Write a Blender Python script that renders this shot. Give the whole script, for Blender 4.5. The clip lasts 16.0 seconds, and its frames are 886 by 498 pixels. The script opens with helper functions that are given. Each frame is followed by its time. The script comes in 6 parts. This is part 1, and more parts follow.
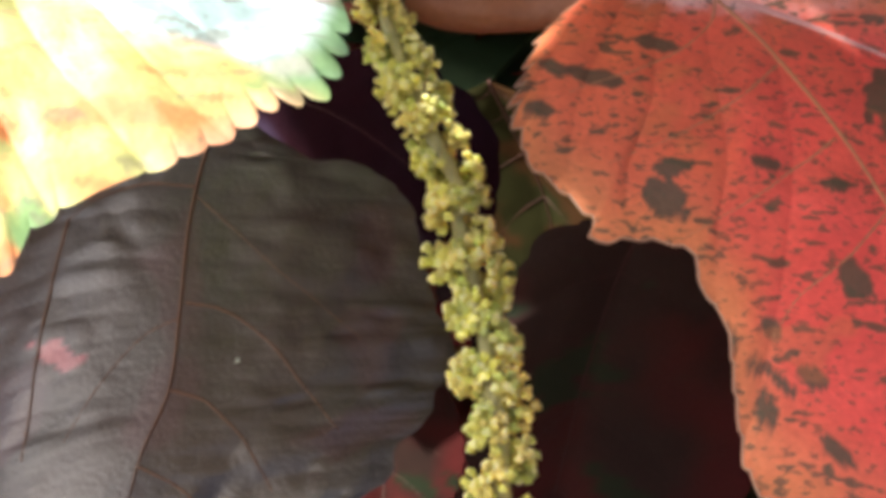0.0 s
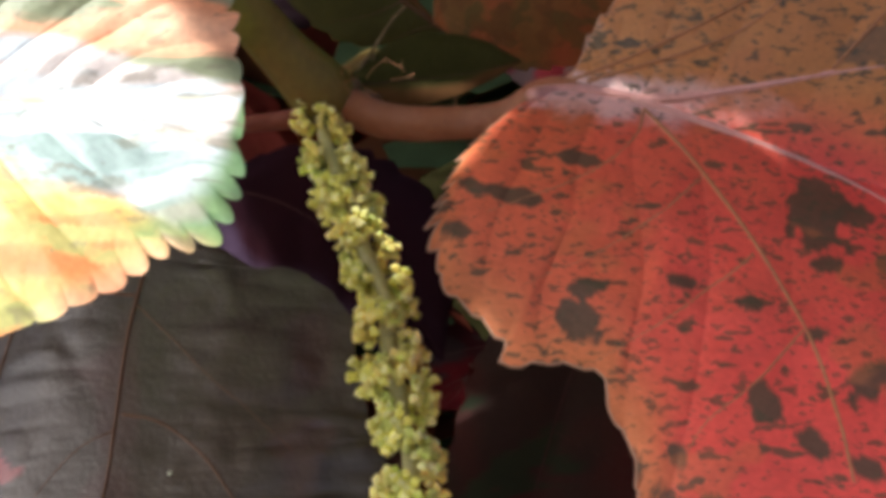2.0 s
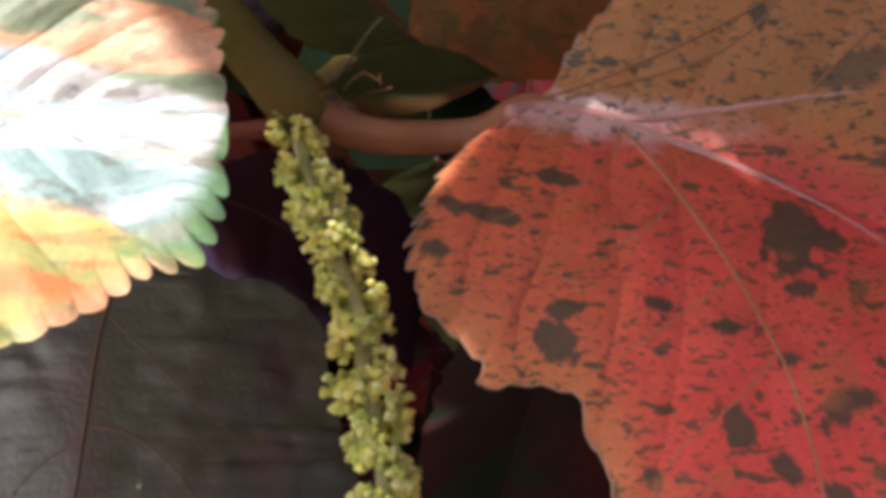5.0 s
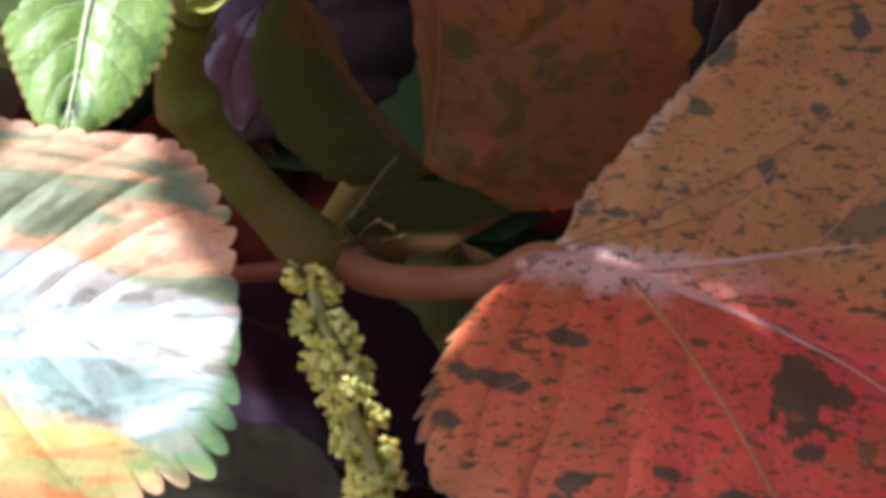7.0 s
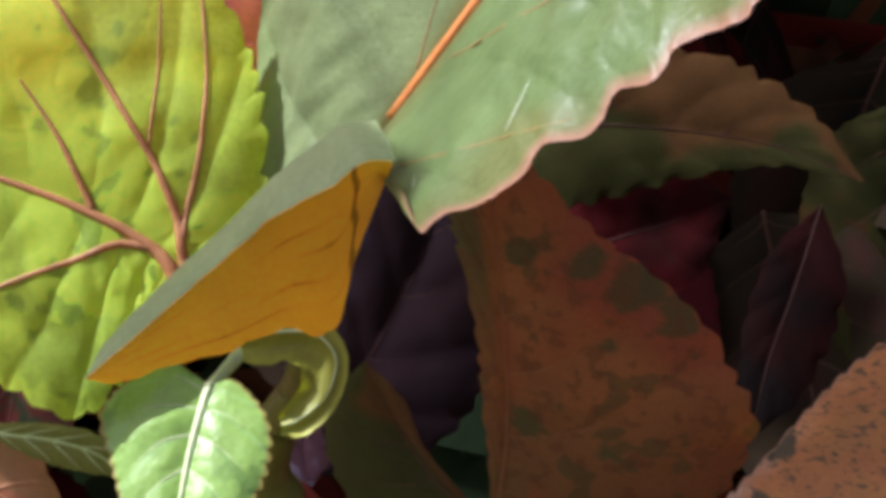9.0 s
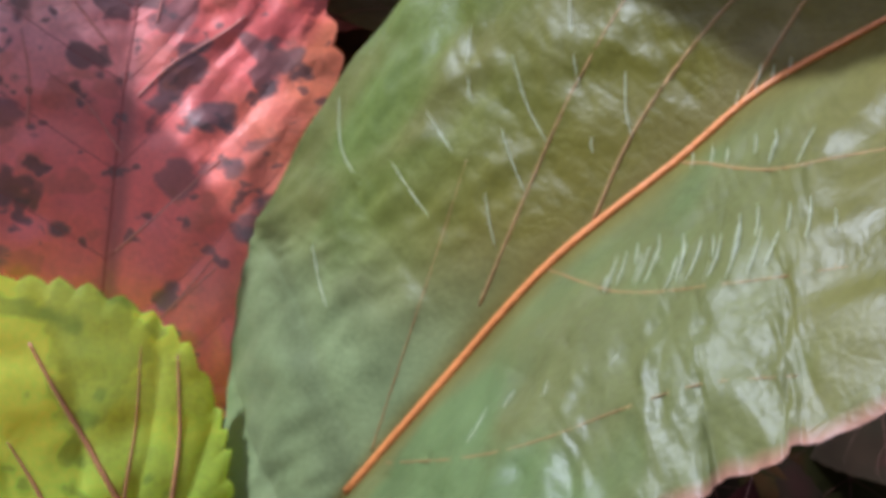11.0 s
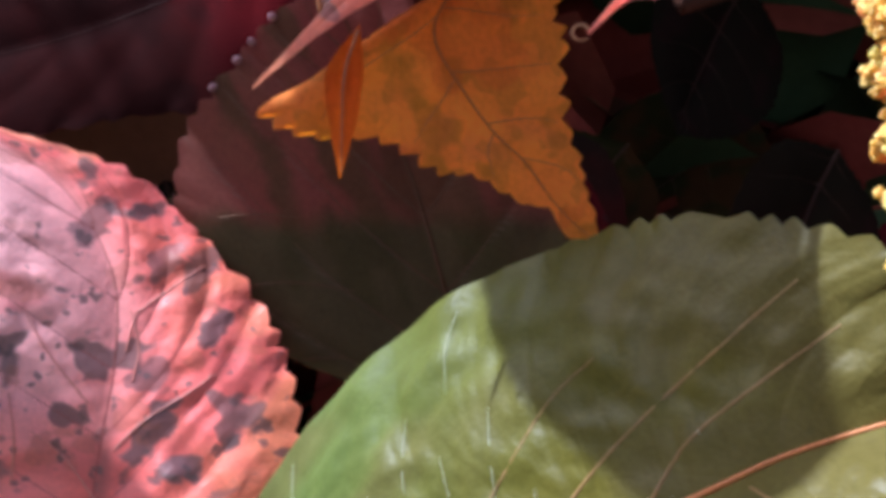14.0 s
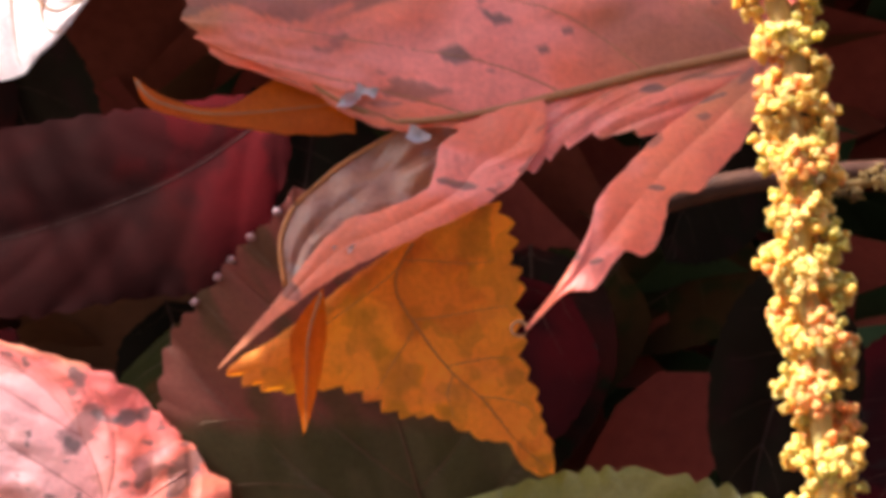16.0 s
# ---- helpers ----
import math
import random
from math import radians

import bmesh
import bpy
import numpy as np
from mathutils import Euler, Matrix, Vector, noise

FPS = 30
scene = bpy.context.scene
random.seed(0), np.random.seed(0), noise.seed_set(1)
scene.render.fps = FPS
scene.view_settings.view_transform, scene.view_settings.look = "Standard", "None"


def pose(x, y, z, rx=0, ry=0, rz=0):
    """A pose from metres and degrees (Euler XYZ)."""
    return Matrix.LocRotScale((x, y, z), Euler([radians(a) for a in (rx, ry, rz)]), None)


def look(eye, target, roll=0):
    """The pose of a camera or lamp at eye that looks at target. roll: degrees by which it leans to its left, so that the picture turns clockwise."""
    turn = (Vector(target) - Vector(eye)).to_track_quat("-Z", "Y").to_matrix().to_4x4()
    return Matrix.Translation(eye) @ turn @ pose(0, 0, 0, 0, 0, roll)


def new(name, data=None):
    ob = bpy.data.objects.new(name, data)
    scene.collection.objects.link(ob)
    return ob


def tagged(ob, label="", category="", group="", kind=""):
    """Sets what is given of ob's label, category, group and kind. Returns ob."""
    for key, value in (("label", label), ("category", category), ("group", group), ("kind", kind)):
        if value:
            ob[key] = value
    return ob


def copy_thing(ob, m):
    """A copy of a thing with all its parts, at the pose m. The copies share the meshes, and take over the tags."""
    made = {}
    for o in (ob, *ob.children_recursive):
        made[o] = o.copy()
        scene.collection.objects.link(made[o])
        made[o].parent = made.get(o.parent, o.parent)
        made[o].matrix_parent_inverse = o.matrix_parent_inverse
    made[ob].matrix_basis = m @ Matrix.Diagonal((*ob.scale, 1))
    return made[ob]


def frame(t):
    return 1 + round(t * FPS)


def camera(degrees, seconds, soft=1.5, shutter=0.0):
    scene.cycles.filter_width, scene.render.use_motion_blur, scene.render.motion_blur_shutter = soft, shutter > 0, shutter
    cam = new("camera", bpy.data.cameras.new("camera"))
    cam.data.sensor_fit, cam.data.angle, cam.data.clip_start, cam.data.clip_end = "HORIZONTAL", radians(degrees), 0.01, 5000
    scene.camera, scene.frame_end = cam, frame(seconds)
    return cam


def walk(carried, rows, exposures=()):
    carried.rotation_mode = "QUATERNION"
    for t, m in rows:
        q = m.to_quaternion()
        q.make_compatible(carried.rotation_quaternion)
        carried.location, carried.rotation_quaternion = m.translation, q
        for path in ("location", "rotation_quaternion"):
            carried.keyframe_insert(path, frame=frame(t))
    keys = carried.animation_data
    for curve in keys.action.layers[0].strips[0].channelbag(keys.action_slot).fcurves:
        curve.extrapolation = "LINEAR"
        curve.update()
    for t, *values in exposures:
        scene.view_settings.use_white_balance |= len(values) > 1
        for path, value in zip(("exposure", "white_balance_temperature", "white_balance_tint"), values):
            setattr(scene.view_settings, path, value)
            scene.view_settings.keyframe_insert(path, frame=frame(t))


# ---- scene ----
cam = camera(40.0, 16.0, soft=4.9)
# rows: seconds, eye in centimetres from the first eye, yaw, pitch and roll in degrees
BASE = 0.70          # height of the first eye above the ground, metres
PATH = [
    (0, (0.001, -0.000, 0.000), 0.153, -14.786, 0.013),
    (0.5, (0.176, 0.039, 0.308), 1.000, -14.600, -0.212),
    (1, (0.405, 0.096, 0.715), 0.977, -13.811, -0.318),
    (1.5, (0.876, 0.086, 0.971), 1.175, -13.247, -0.480),
    (2, (1.210, 0.072, 0.905), 1.367, -12.876, -0.706),
    (2.5, (1.439, 0.055, 0.710), 1.410, -12.670, -0.744),
    (3, (1.566, 0.104, 0.508), 1.217, -13.101, -0.466),
    (3.5, (1.541, 0.083, 0.793), 0.688, -13.365, -0.222),
    (3.7, (1.495, 0.085, 0.911), 0.551, -13.337, -0.154),
    (5.8, (0.761, 0.293, 1.549), -1.259, -13.082, 1.199),
    (6, (0.889, 0.339, 1.741), -0.985, -13.134, 1.197),
    (6.5, (1.141, 0.381, 2.250), -0.253, -12.725, 0.700),
    (7, (1.117, 0.319, 2.889), 0.516, -12.138, 0.378),
    (7.5, (0.788, 0.275, 3.604), 1.168, -9.979, 0.160),
    (8, (0.642, 0.173, 4.105), 2.305, -6.541, 0.368),
    (8.5, (0.605, -0.034, 4.640), 2.681, -3.586, 0.614),
    (9, (0.590, -0.244, 5.217), 2.237, -1.536, 0.726),
    (9.5, (0.561, -0.548, 5.747), 1.435, 0.415, 1.189),
    (10, (0.641, -0.876, 6.385), 0.639, 2.637, 1.886),
    (10.2, (0.703, -1.005, 6.673), 0.546, 3.194, 1.813),
    (12.3, (0.509, -2.886, 9.185), 0.366, 8.115, 1.329),
    (12.5, (0.657, -2.940, 9.307), 0.657, 8.480, 1.303),
    (13, (0.922, -3.181, 9.798), 0.678, 8.797, 1.170),
    (13.5, (1.228, -3.525, 10.307), 1.019, 9.583, 1.123),
    (14, (1.400, -3.912, 10.584), 0.562, 11.905, 1.340),
    (14.5, (1.592, -4.353, 11.104), 0.227, 12.823, 1.375),
    (15, (1.725, -4.692, 11.646), 0.127, 13.678, 1.412),
    (15.5, (1.892, -4.990, 12.158), 0.471, 14.144, 1.207),
    (16, (2.033, -5.325, 12.665), 1.227, 14.739, 1.138),
]


def camera_pose(eye, yaw, pitch, roll):
    x, y, z = (c / 100 for c in eye)
    return pose(x, y, z + BASE, 90 + pitch, 0, yaw) @ pose(0, 0, 0, 0, 0, roll)


# seconds, stops, kelvin and tint of the camera's own exposure and white balance
EXPOSURES = [(0.0, 1.6, 6000, 10), (1.5, 1.3, 6000, 10), (3.5, 1.1, 6000, 10), (6.0, 1.1, 5700, 10), (7.0, 1.05, 5500, 10), (8.5, 1.05, 5700, 10),
             (9.5, 0.88, 5400, 10), (10.2, 0.45, 5400, 10), (12.5, 0.65, 4400, 14), (13.5, 0.68, 4500, 14), (14.5, 1.45, 5800, 12), (15.2, 1.65, 6100, 10), (16.0, 1.55, 6100, 10)]
walk(cam, [(t, camera_pose(eye, yaw, pitch, roll)) for t, eye, yaw, pitch, roll in PATH], EXPOSURES)

# ---- light ----
SUN_ELEVATION, SUN_AZIMUTH = 46.0, -118.0     # degrees; azimuth from +y towards +x
world = bpy.data.worlds.new("sky")
scene.world = world
world.use_nodes = True
wn = world.node_tree.nodes
sky = wn.new("ShaderNodeTexSky")
sky.sky_type, sky.sun_disc = "NISHITA", False
sky.air_density, sky.dust_density, sky.ozone_density = 0.7, 6.0, 0.6
sky.sun_elevation, sky.sun_rotation = radians(SUN_ELEVATION), radians(SUN_AZIMUTH)
wn["Background"].inputs["Strength"].default_value = 0.09
world.node_tree.links.new(sky.outputs[0], wn["Background"].inputs["Color"])
sun = new("sun", bpy.data.lights.new("sun", "SUN"))
sun.data.energy, sun.data.angle, sun.data.color = 5.4, radians(0.9), (1.0, 0.95, 0.86)
to_sun = Vector((math.sin(radians(SUN_AZIMUTH)) * math.cos(radians(SUN_ELEVATION)),
                 math.cos(radians(SUN_AZIMUTH)) * math.cos(radians(SUN_ELEVATION)), math.sin(radians(SUN_ELEVATION))))
sun.matrix_world = look(to_sun * 5, (0, 0, 0))


# ---- noise in numpy, for pigment and relief ----
def lattice(ix, iy, seed):
    h = np.sin(ix * 127.1 + iy * 311.7 + seed * 74.7) * 43758.5453
    return h - np.floor(h)


def vnoise(x, y, seed=0):
    ix, iy = np.floor(x), np.floor(y)
    fx, fy = x - ix, y - iy
    fx, fy = fx * fx * (3 - 2 * fx), fy * fy * (3 - 2 * fy)
    a, b = lattice(ix, iy, seed), lattice(ix + 1, iy, seed)
    c, d = lattice(ix, iy + 1, seed), lattice(ix + 1, iy + 1, seed)
    return (a * (1 - fx) + b * fx) * (1 - fy) + (c * (1 - fx) + d * fx) * fy


def fbm(x, y, seed=0, octaves=4):
    total, amp, norm = 0, 1.0, 0
    for o in range(octaves):
        total, norm = total + amp * vnoise(x * 2**o, y * 2**o, seed + 13 * o), norm + amp
        amp *= 0.55
    return total / norm


def step(lo, hi, x):
    t = np.clip((x - lo) / (hi - lo), 0, 1)
    return t * t * (3 - 2 * t)


def mix(a, b, m):
    a, b = np.asarray(a, float), np.asarray(b, float)
    return a + (b - a) * np.asarray(m)[..., None]


# ---- materials ----
def shader(name, base=None, rough=0.5, clear=0.0, coat=0.0, grain=0.12, relief=0.25, fine=1400.0, sheen=0.0, net=0.0, spec=0.5, flecks=()):
    """A plant surface. base: a colour, or None to read the pigment layer of the mesh; clear: how much light passes through;
    coat: the wax; relief: strength of the fine bump; fine: its frequency per metre; net: strength of the net of fine veins."""
    m = bpy.data.materials.new(name)
    m.use_nodes = True
    n, l = m.node_tree.nodes, m.node_tree.links
    b, out = n["Principled BSDF"], n["Material Output"]
    coord = n.new("ShaderNodeTexCoord")
    noise1 = n.new("ShaderNodeTexNoise")
    noise1.inputs["Scale"].default_value, noise1.inputs["Detail"].default_value = fine, 4
    noise2 = n.new("ShaderNodeTexNoise")
    noise2.inputs["Scale"].default_value, noise2.inputs["Detail"].default_value = fine / 9, 3
    for t in (noise1, noise2):
        l.new(coord.outputs["Object"], t.inputs["Vector"])
    if base is None:
        col = n.new("ShaderNodeAttribute")
        col.attribute_name = "pigment"
        source = col.outputs["Color"]
    else:
        col = n.new("ShaderNodeRGB")
        col.outputs[0].default_value = (*base, 1)
        source = col.outputs[0]
    both = n.new("ShaderNodeMath")
    both.operation = "ADD"
    l.new(noise1.outputs["Fac"], both.inputs[0])
    l.new(noise2.outputs["Fac"], both.inputs[1])
    value = n.new("ShaderNodeMapRange")
    value.inputs["From Min"].default_value, value.inputs["From Max"].default_value = 0.5, 1.5
    value.inputs["To Min"].default_value, value.inputs["To Max"].default_value = 1 - 2 * grain, 1 + 2 * grain
    l.new(both.outputs[0], value.inputs["Value"])
    hsv = n.new("ShaderNodeHueSaturation")
    l.new(value.outputs[0], hsv.inputs["Value"])
    for k, (stain, scale, turn, edge, amount) in enumerate(flecks):
        place = n.new("ShaderNodeMapping")
        place.inputs["Rotation"].default_value, place.inputs["Scale"].default_value = (0, radians(turn), 0), scale
        place.inputs["Location"].default_value = (3.1 * k, 1.7 * k, 0.3)
        l.new(coord.outputs["Object"], place.inputs["Vector"])
        patch = n.new("ShaderNodeTexNoise")
        patch.inputs["Scale"].default_value, patch.inputs["Detail"].default_value, patch.inputs["Roughness"].default_value = 1.0, 2.5, 0.55
        l.new(place.outputs[0], patch.inputs["Vector"])
        gate = n.new("ShaderNodeMapRange")
        gate.inputs["From Min"].default_value, gate.inputs["From Max"].default_value = edge, edge + 0.03
        gate.inputs["To Max"].default_value = amount
        l.new(patch.outputs["Fac"], gate.inputs["Value"])
        over = n.new("ShaderNodeMix")
        over.data_type = "RGBA"
        over.inputs["B"].default_value = (*stain, 1)
        l.new(gate.outputs[0], over.inputs["Factor"])
        l.new(source, over.inputs["A"])
        source = over.outputs["Result"]
    l.new(source, hsv.inputs["Color"])
    l.new(hsv.outputs[0], b.inputs["Base Color"])
    rough_map = n.new("ShaderNodeMapRange")
    rough_map.inputs["To Min"].default_value, rough_map.inputs["To Max"].default_value = max(rough - 0.12, 0.05), min(rough + 0.14, 1)
    l.new(noise2.outputs["Fac"], rough_map.inputs["Value"])
    l.new(rough_map.outputs[0], b.inputs["Roughness"])
    b.inputs["Coat Weight"].default_value, b.inputs["Coat Roughness"].default_value = coat, 0.32
    b.inputs["Specular IOR Level"].default_value = spec
    b.inputs["Sheen Weight"].default_value = sheen
    bump = n.new("ShaderNodeBump")
    bump.inputs["Strength"].default_value, bump.inputs["Distance"].default_value = relief, 0.0006
    l.new(both.outputs[0], bump.inputs["Height"])
    normal = bump.outputs[0]
    if net:
        cells = n.new("ShaderNodeTexVoronoi")
        cells.feature, cells.inputs["Scale"].default_value = "DISTANCE_TO_EDGE", 420.0
        l.new(coord.outputs["Object"], cells.inputs["Vector"])
        edge = n.new("ShaderNodeMapRange")
        edge.inputs["From Max"].default_value = 0.115
        l.new(cells.outputs["Distance"], edge.inputs["Value"])
        second = n.new("ShaderNodeBump")
        second.inputs["Strength"].default_value, second.inputs["Distance"].default_value = net, 0.0005
        l.new(edge.outputs[0], second.inputs["Height"])
        l.new(normal, second.inputs["Normal"])
        normal = second.outputs[0]
    l.new(normal, b.inputs["Normal"])
    if clear:
        through_light = n.new("ShaderNodeBsdfTranslucent")
        warm = n.new("ShaderNodeHueSaturation")
        warm.inputs["Saturation"].default_value, warm.inputs["Value"].default_value = 1.15, 1.6
        l.new(hsv.outputs[0], warm.inputs["Color"])
        l.new(warm.outputs[0], through_light.inputs["Color"])
        blend = n.new("ShaderNodeMixShader")
        blend.inputs[0].default_value = clear
        l.new(b.outputs[0], blend.inputs[1])
        l.new(through_light.outputs[0], blend.inputs[2])
        l.new(blend.outputs[0], out.inputs["Surface"])
    return m


LEAF_YOUNG = shader("leaf_young", rough=0.36, clear=0.42, coat=0.3, relief=0.35, net=0.06)
LEAF_DULL = shader("leaf_dull", rough=0.55, clear=0.22, relief=0.12, net=0.05)
LEAF_WAXY = shader("leaf_waxy", rough=0.42, clear=0.18, coat=0.02, spec=0.2, relief=0.18, net=0.06)
LEAF_CLEAR = shader("leaf_clear", rough=0.5, clear=0.64, relief=0.1, net=0.06)
LEAF_FLAP = shader("leaf_flap", rough=0.55, clear=0.72, spec=0.2, relief=0.1, net=0.06)
LEAF_ORANGE = shader("leaf_orange", rough=0.55, clear=0.4, spec=0.2, relief=0.2, net=0.08, flecks=(
    ((0.30, 0.14, 0.02), (130, 130, 130), 0, 0.57, 0.32), ((0.62, 0.14, 0.03), (90, 90, 90), 0, 0.55, 0.42)))
LEAF_DARK = shader("leaf_dark", rough=0.36, clear=0.06, coat=0.0, spec=0.62, relief=0.2, net=0.05)
VEIN_BRONZE = shader("vein_bronze", (0.12, 0.065, 0.04), 0.6, 0.05, spec=0.1)
OLIVE_STAIN = (0.07, 0.058, 0.028)
LEAF_RED = shader("leaf_red", rough=0.5, clear=0.2, coat=0.1, relief=0.2, net=0.1, flecks=(
    ((0.46, 0.15, 0.05), (60, 60, 110), 10, 0.56, 0.35), (OLIVE_STAIN, (200, 300, 620), 16, 0.625, 0.85), (OLIVE_STAIN, (430, 500, 1050), 14, 0.60, 0.75), (OLIVE_STAIN, (800, 900, 1700), 12, 0.61, 0.6)))
LEAF_BROWN = shader("leaf_brown", rough=0.6, clear=0.2, relief=0.15, net=0.05, flecks=(
    ((0.085, 0.072, 0.02), (130, 130, 150), 0, 0.57, 0.6), ((0.15, 0.06, 0.02), (300, 300, 300), 0, 0.56, 0.55)))
LEAF_PINK = shader("leaf_pink", rough=0.36, clear=0.08, coat=0.75, spec=0.8, relief=0.3, net=0.05, flecks=(
    ((0.36, 0.10, 0.04), (120, 120, 160), 0, 0.58, 0.35), ((0.10, 0.05, 0.045), (95, 120, 130), 35, 0.61, 0.8), ((0.10, 0.05, 0.045), (240, 240, 300), 35, 0.62, 0.8)))
LEAF_WITHER = shader("leaf_wither", rough=0.45, clear=0.14, coat=0.22, relief=0.3, net=0.06, flecks=(
    ((0.12, 0.06, 0.045), (110, 110, 170), 20, 0.66, 0.7), ((0.60, 0.15, 0.12), (150, 150, 150), 0, 0.60, 0.3)))
LEAF_DEAD = shader("leaf_dead", rough=0.3, clear=0.2, coat=0.7, relief=0.5, net=0.1)
# gloss turned down on these two for leaves that stand in shade
LEAF_DEEP_SHADE = shader("leaf_deep_shade", rough=0.9, clear=0.05, relief=0.2, spec=0.03)
LEAF_SHADED = shader("leaf_shaded", rough=0.75, clear=0.08, relief=0.12, net=0.05, spec=0.12)
# vein colour darkened to stand for the same shade
VEIN_SHADED = shader("vein_shaded", (0.04, 0.016, 0.014), 0.7, 0.05, spec=0.15)
VEIN_WHITE = shader("vein_white", (0.55, 0.27, 0.23), 0.35, 0.1, coat=0.4)
VEIN_LIME = shader("vein_lime", (0.42, 0.19, 0.08), 0.5, 0.35)
VEIN_PLUM = shader("vein_plum", (0.30, 0.06, 0.05), 0.45, 0.1)
VEIN_PINK = shader("vein_pink", (0.62, 0.24, 0.20), 0.45, 0.1)
VEIN_RUST = shader("vein_rust", (0.46, 0.16, 0.04), 0.45, 0.1)
VEIN_TAN = shader("vein_tan", (0.36, 0.15, 0.06), 0.5, 0.1)
VEIN_OLIVE = shader("vein_olive", (0.26, 0.15, 0.055), 0.45, 0.1)
VEIN_DARK = shader("vein_dark", (0.05, 0.02, 0.012), 0.6, 0.05, spec=0.25)
VEIN_PALE = shader("vein_pale", (0.56, 0.60, 0.36), 0.45, 0.2)
MARGIN_PALE = shader("margin_pale", (0.45, 0.27, 0.17), 0.4, 0.3)
PALE_STRAND = shader("pale_strand", (0.55, 0.58, 0.46), 0.35, 0.3)
STEM_GREEN = shader("stem_green", None, 0.5, 0.05, relief=0.5, fine=900, spec=0.25)
BUD_GREEN = shader("bud_green", None, 0.5, 0.5, coat=0.1, relief=0.15, fine=2500)
SOIL = shader("soil", (0.045, 0.03, 0.02), 0.9, relief=0.8, grain=0.3, fine=60)


# ---- builders ----
def metres(p):
    return Vector((p[0] / 100, p[1] / 100, p[2] / 100 + BASE))


def part(name, mesh, material, parent, label=""):
    """One mesh object under a thing or a part."""
    mesh.materials.append(material)
    ob = new(name, mesh)
    ob.parent = parent
    return tagged(ob, label)


def thing(name, at, label, category, group=""):
    """An Empty at the base of a thing; at in centimetres."""
    ob = new(name)
    ob.empty_display_size = 0.01
    ob.location = metres(at)
    return tagged(ob, label, category, group)


def local(points, root):
    """Centimetres to metres from the root's base."""
    return np.asarray(points, float) / 100 + np.array([0, 0, BASE]) - np.array(root.location)


def mesh_of(verts, faces, pigment=None, smooth=True):
    me = bpy.data.meshes.new("mesh")
    me.from_pydata([tuple(v) for v in verts], [], faces)
    if pigment is not None:
        layer = me.attributes.new("pigment", "FLOAT_COLOR", "POINT")
        layer.data.foreach_set("color", np.c_[np.clip(pigment, 0.003, 0.95), np.ones(len(pigment))].astype(np.float32).ravel())
    me.polygons.foreach_set("use_smooth", np.full(len(me.polygons), smooth))
    me.update()
    return me


def rail(points, u):
    """A smooth curve through the points at u, which runs from 0 to 1."""
    p = np.asarray(points, float)
    p = np.vstack([2 * p[0] - p[1], p, 2 * p[-1] - p[-2]])
    k = np.clip(np.asarray(u, float), 0, 1) * (len(p) - 3)
    i = np.minimum(k.astype(int), len(p) - 4)
    t = (k - i)[..., None]
    a, b, c, d = p[i], p[i + 1], p[i + 2], p[i + 3]
    return 0.5 * (2 * b + (c - a) * t + (2 * a - 5 * b + 4 * c - d) * t**2 + (3 * b - a - 3 * c + d) * t**3)


def tube_data(points, radii, sides=7, offset=0):
    p = np.asarray(points, float)
    r = np.asarray(radii, float)
    t = np.gradient(p, axis=0)
    t /= np.linalg.norm(t, axis=1)[:, None] + 1e-9
    ref = np.where(np.abs(t[:, 2:3]) < 0.8, [[0, 0, 1.0]], [[1.0, 0, 0]])
    a = np.cross(t, ref)
    a /= np.linalg.norm(a, axis=1)[:, None] + 1e-9
    b = np.cross(t, a)
    ang = np.linspace(0, 2 * np.pi, sides, endpoint=False)
    v = p[:, None] + r[:, None, None] * (np.cos(ang)[None, :, None] * a[:, None] + np.sin(ang)[None, :, None] * b[:, None])
    n = len(p)
    f = [(offset + i * sides + j, offset + i * sides + (j + 1) % sides, offset + (i + 1) * sides + (j + 1) % sides, offset + (i + 1) * sides + j)
         for i in range(n - 1) for j in range(sides)]
    f += [tuple(offset + j for j in range(sides))[::-1], tuple(offset + (n - 1) * sides + j for j in range(sides))]
    return v.reshape(-1, 3), f


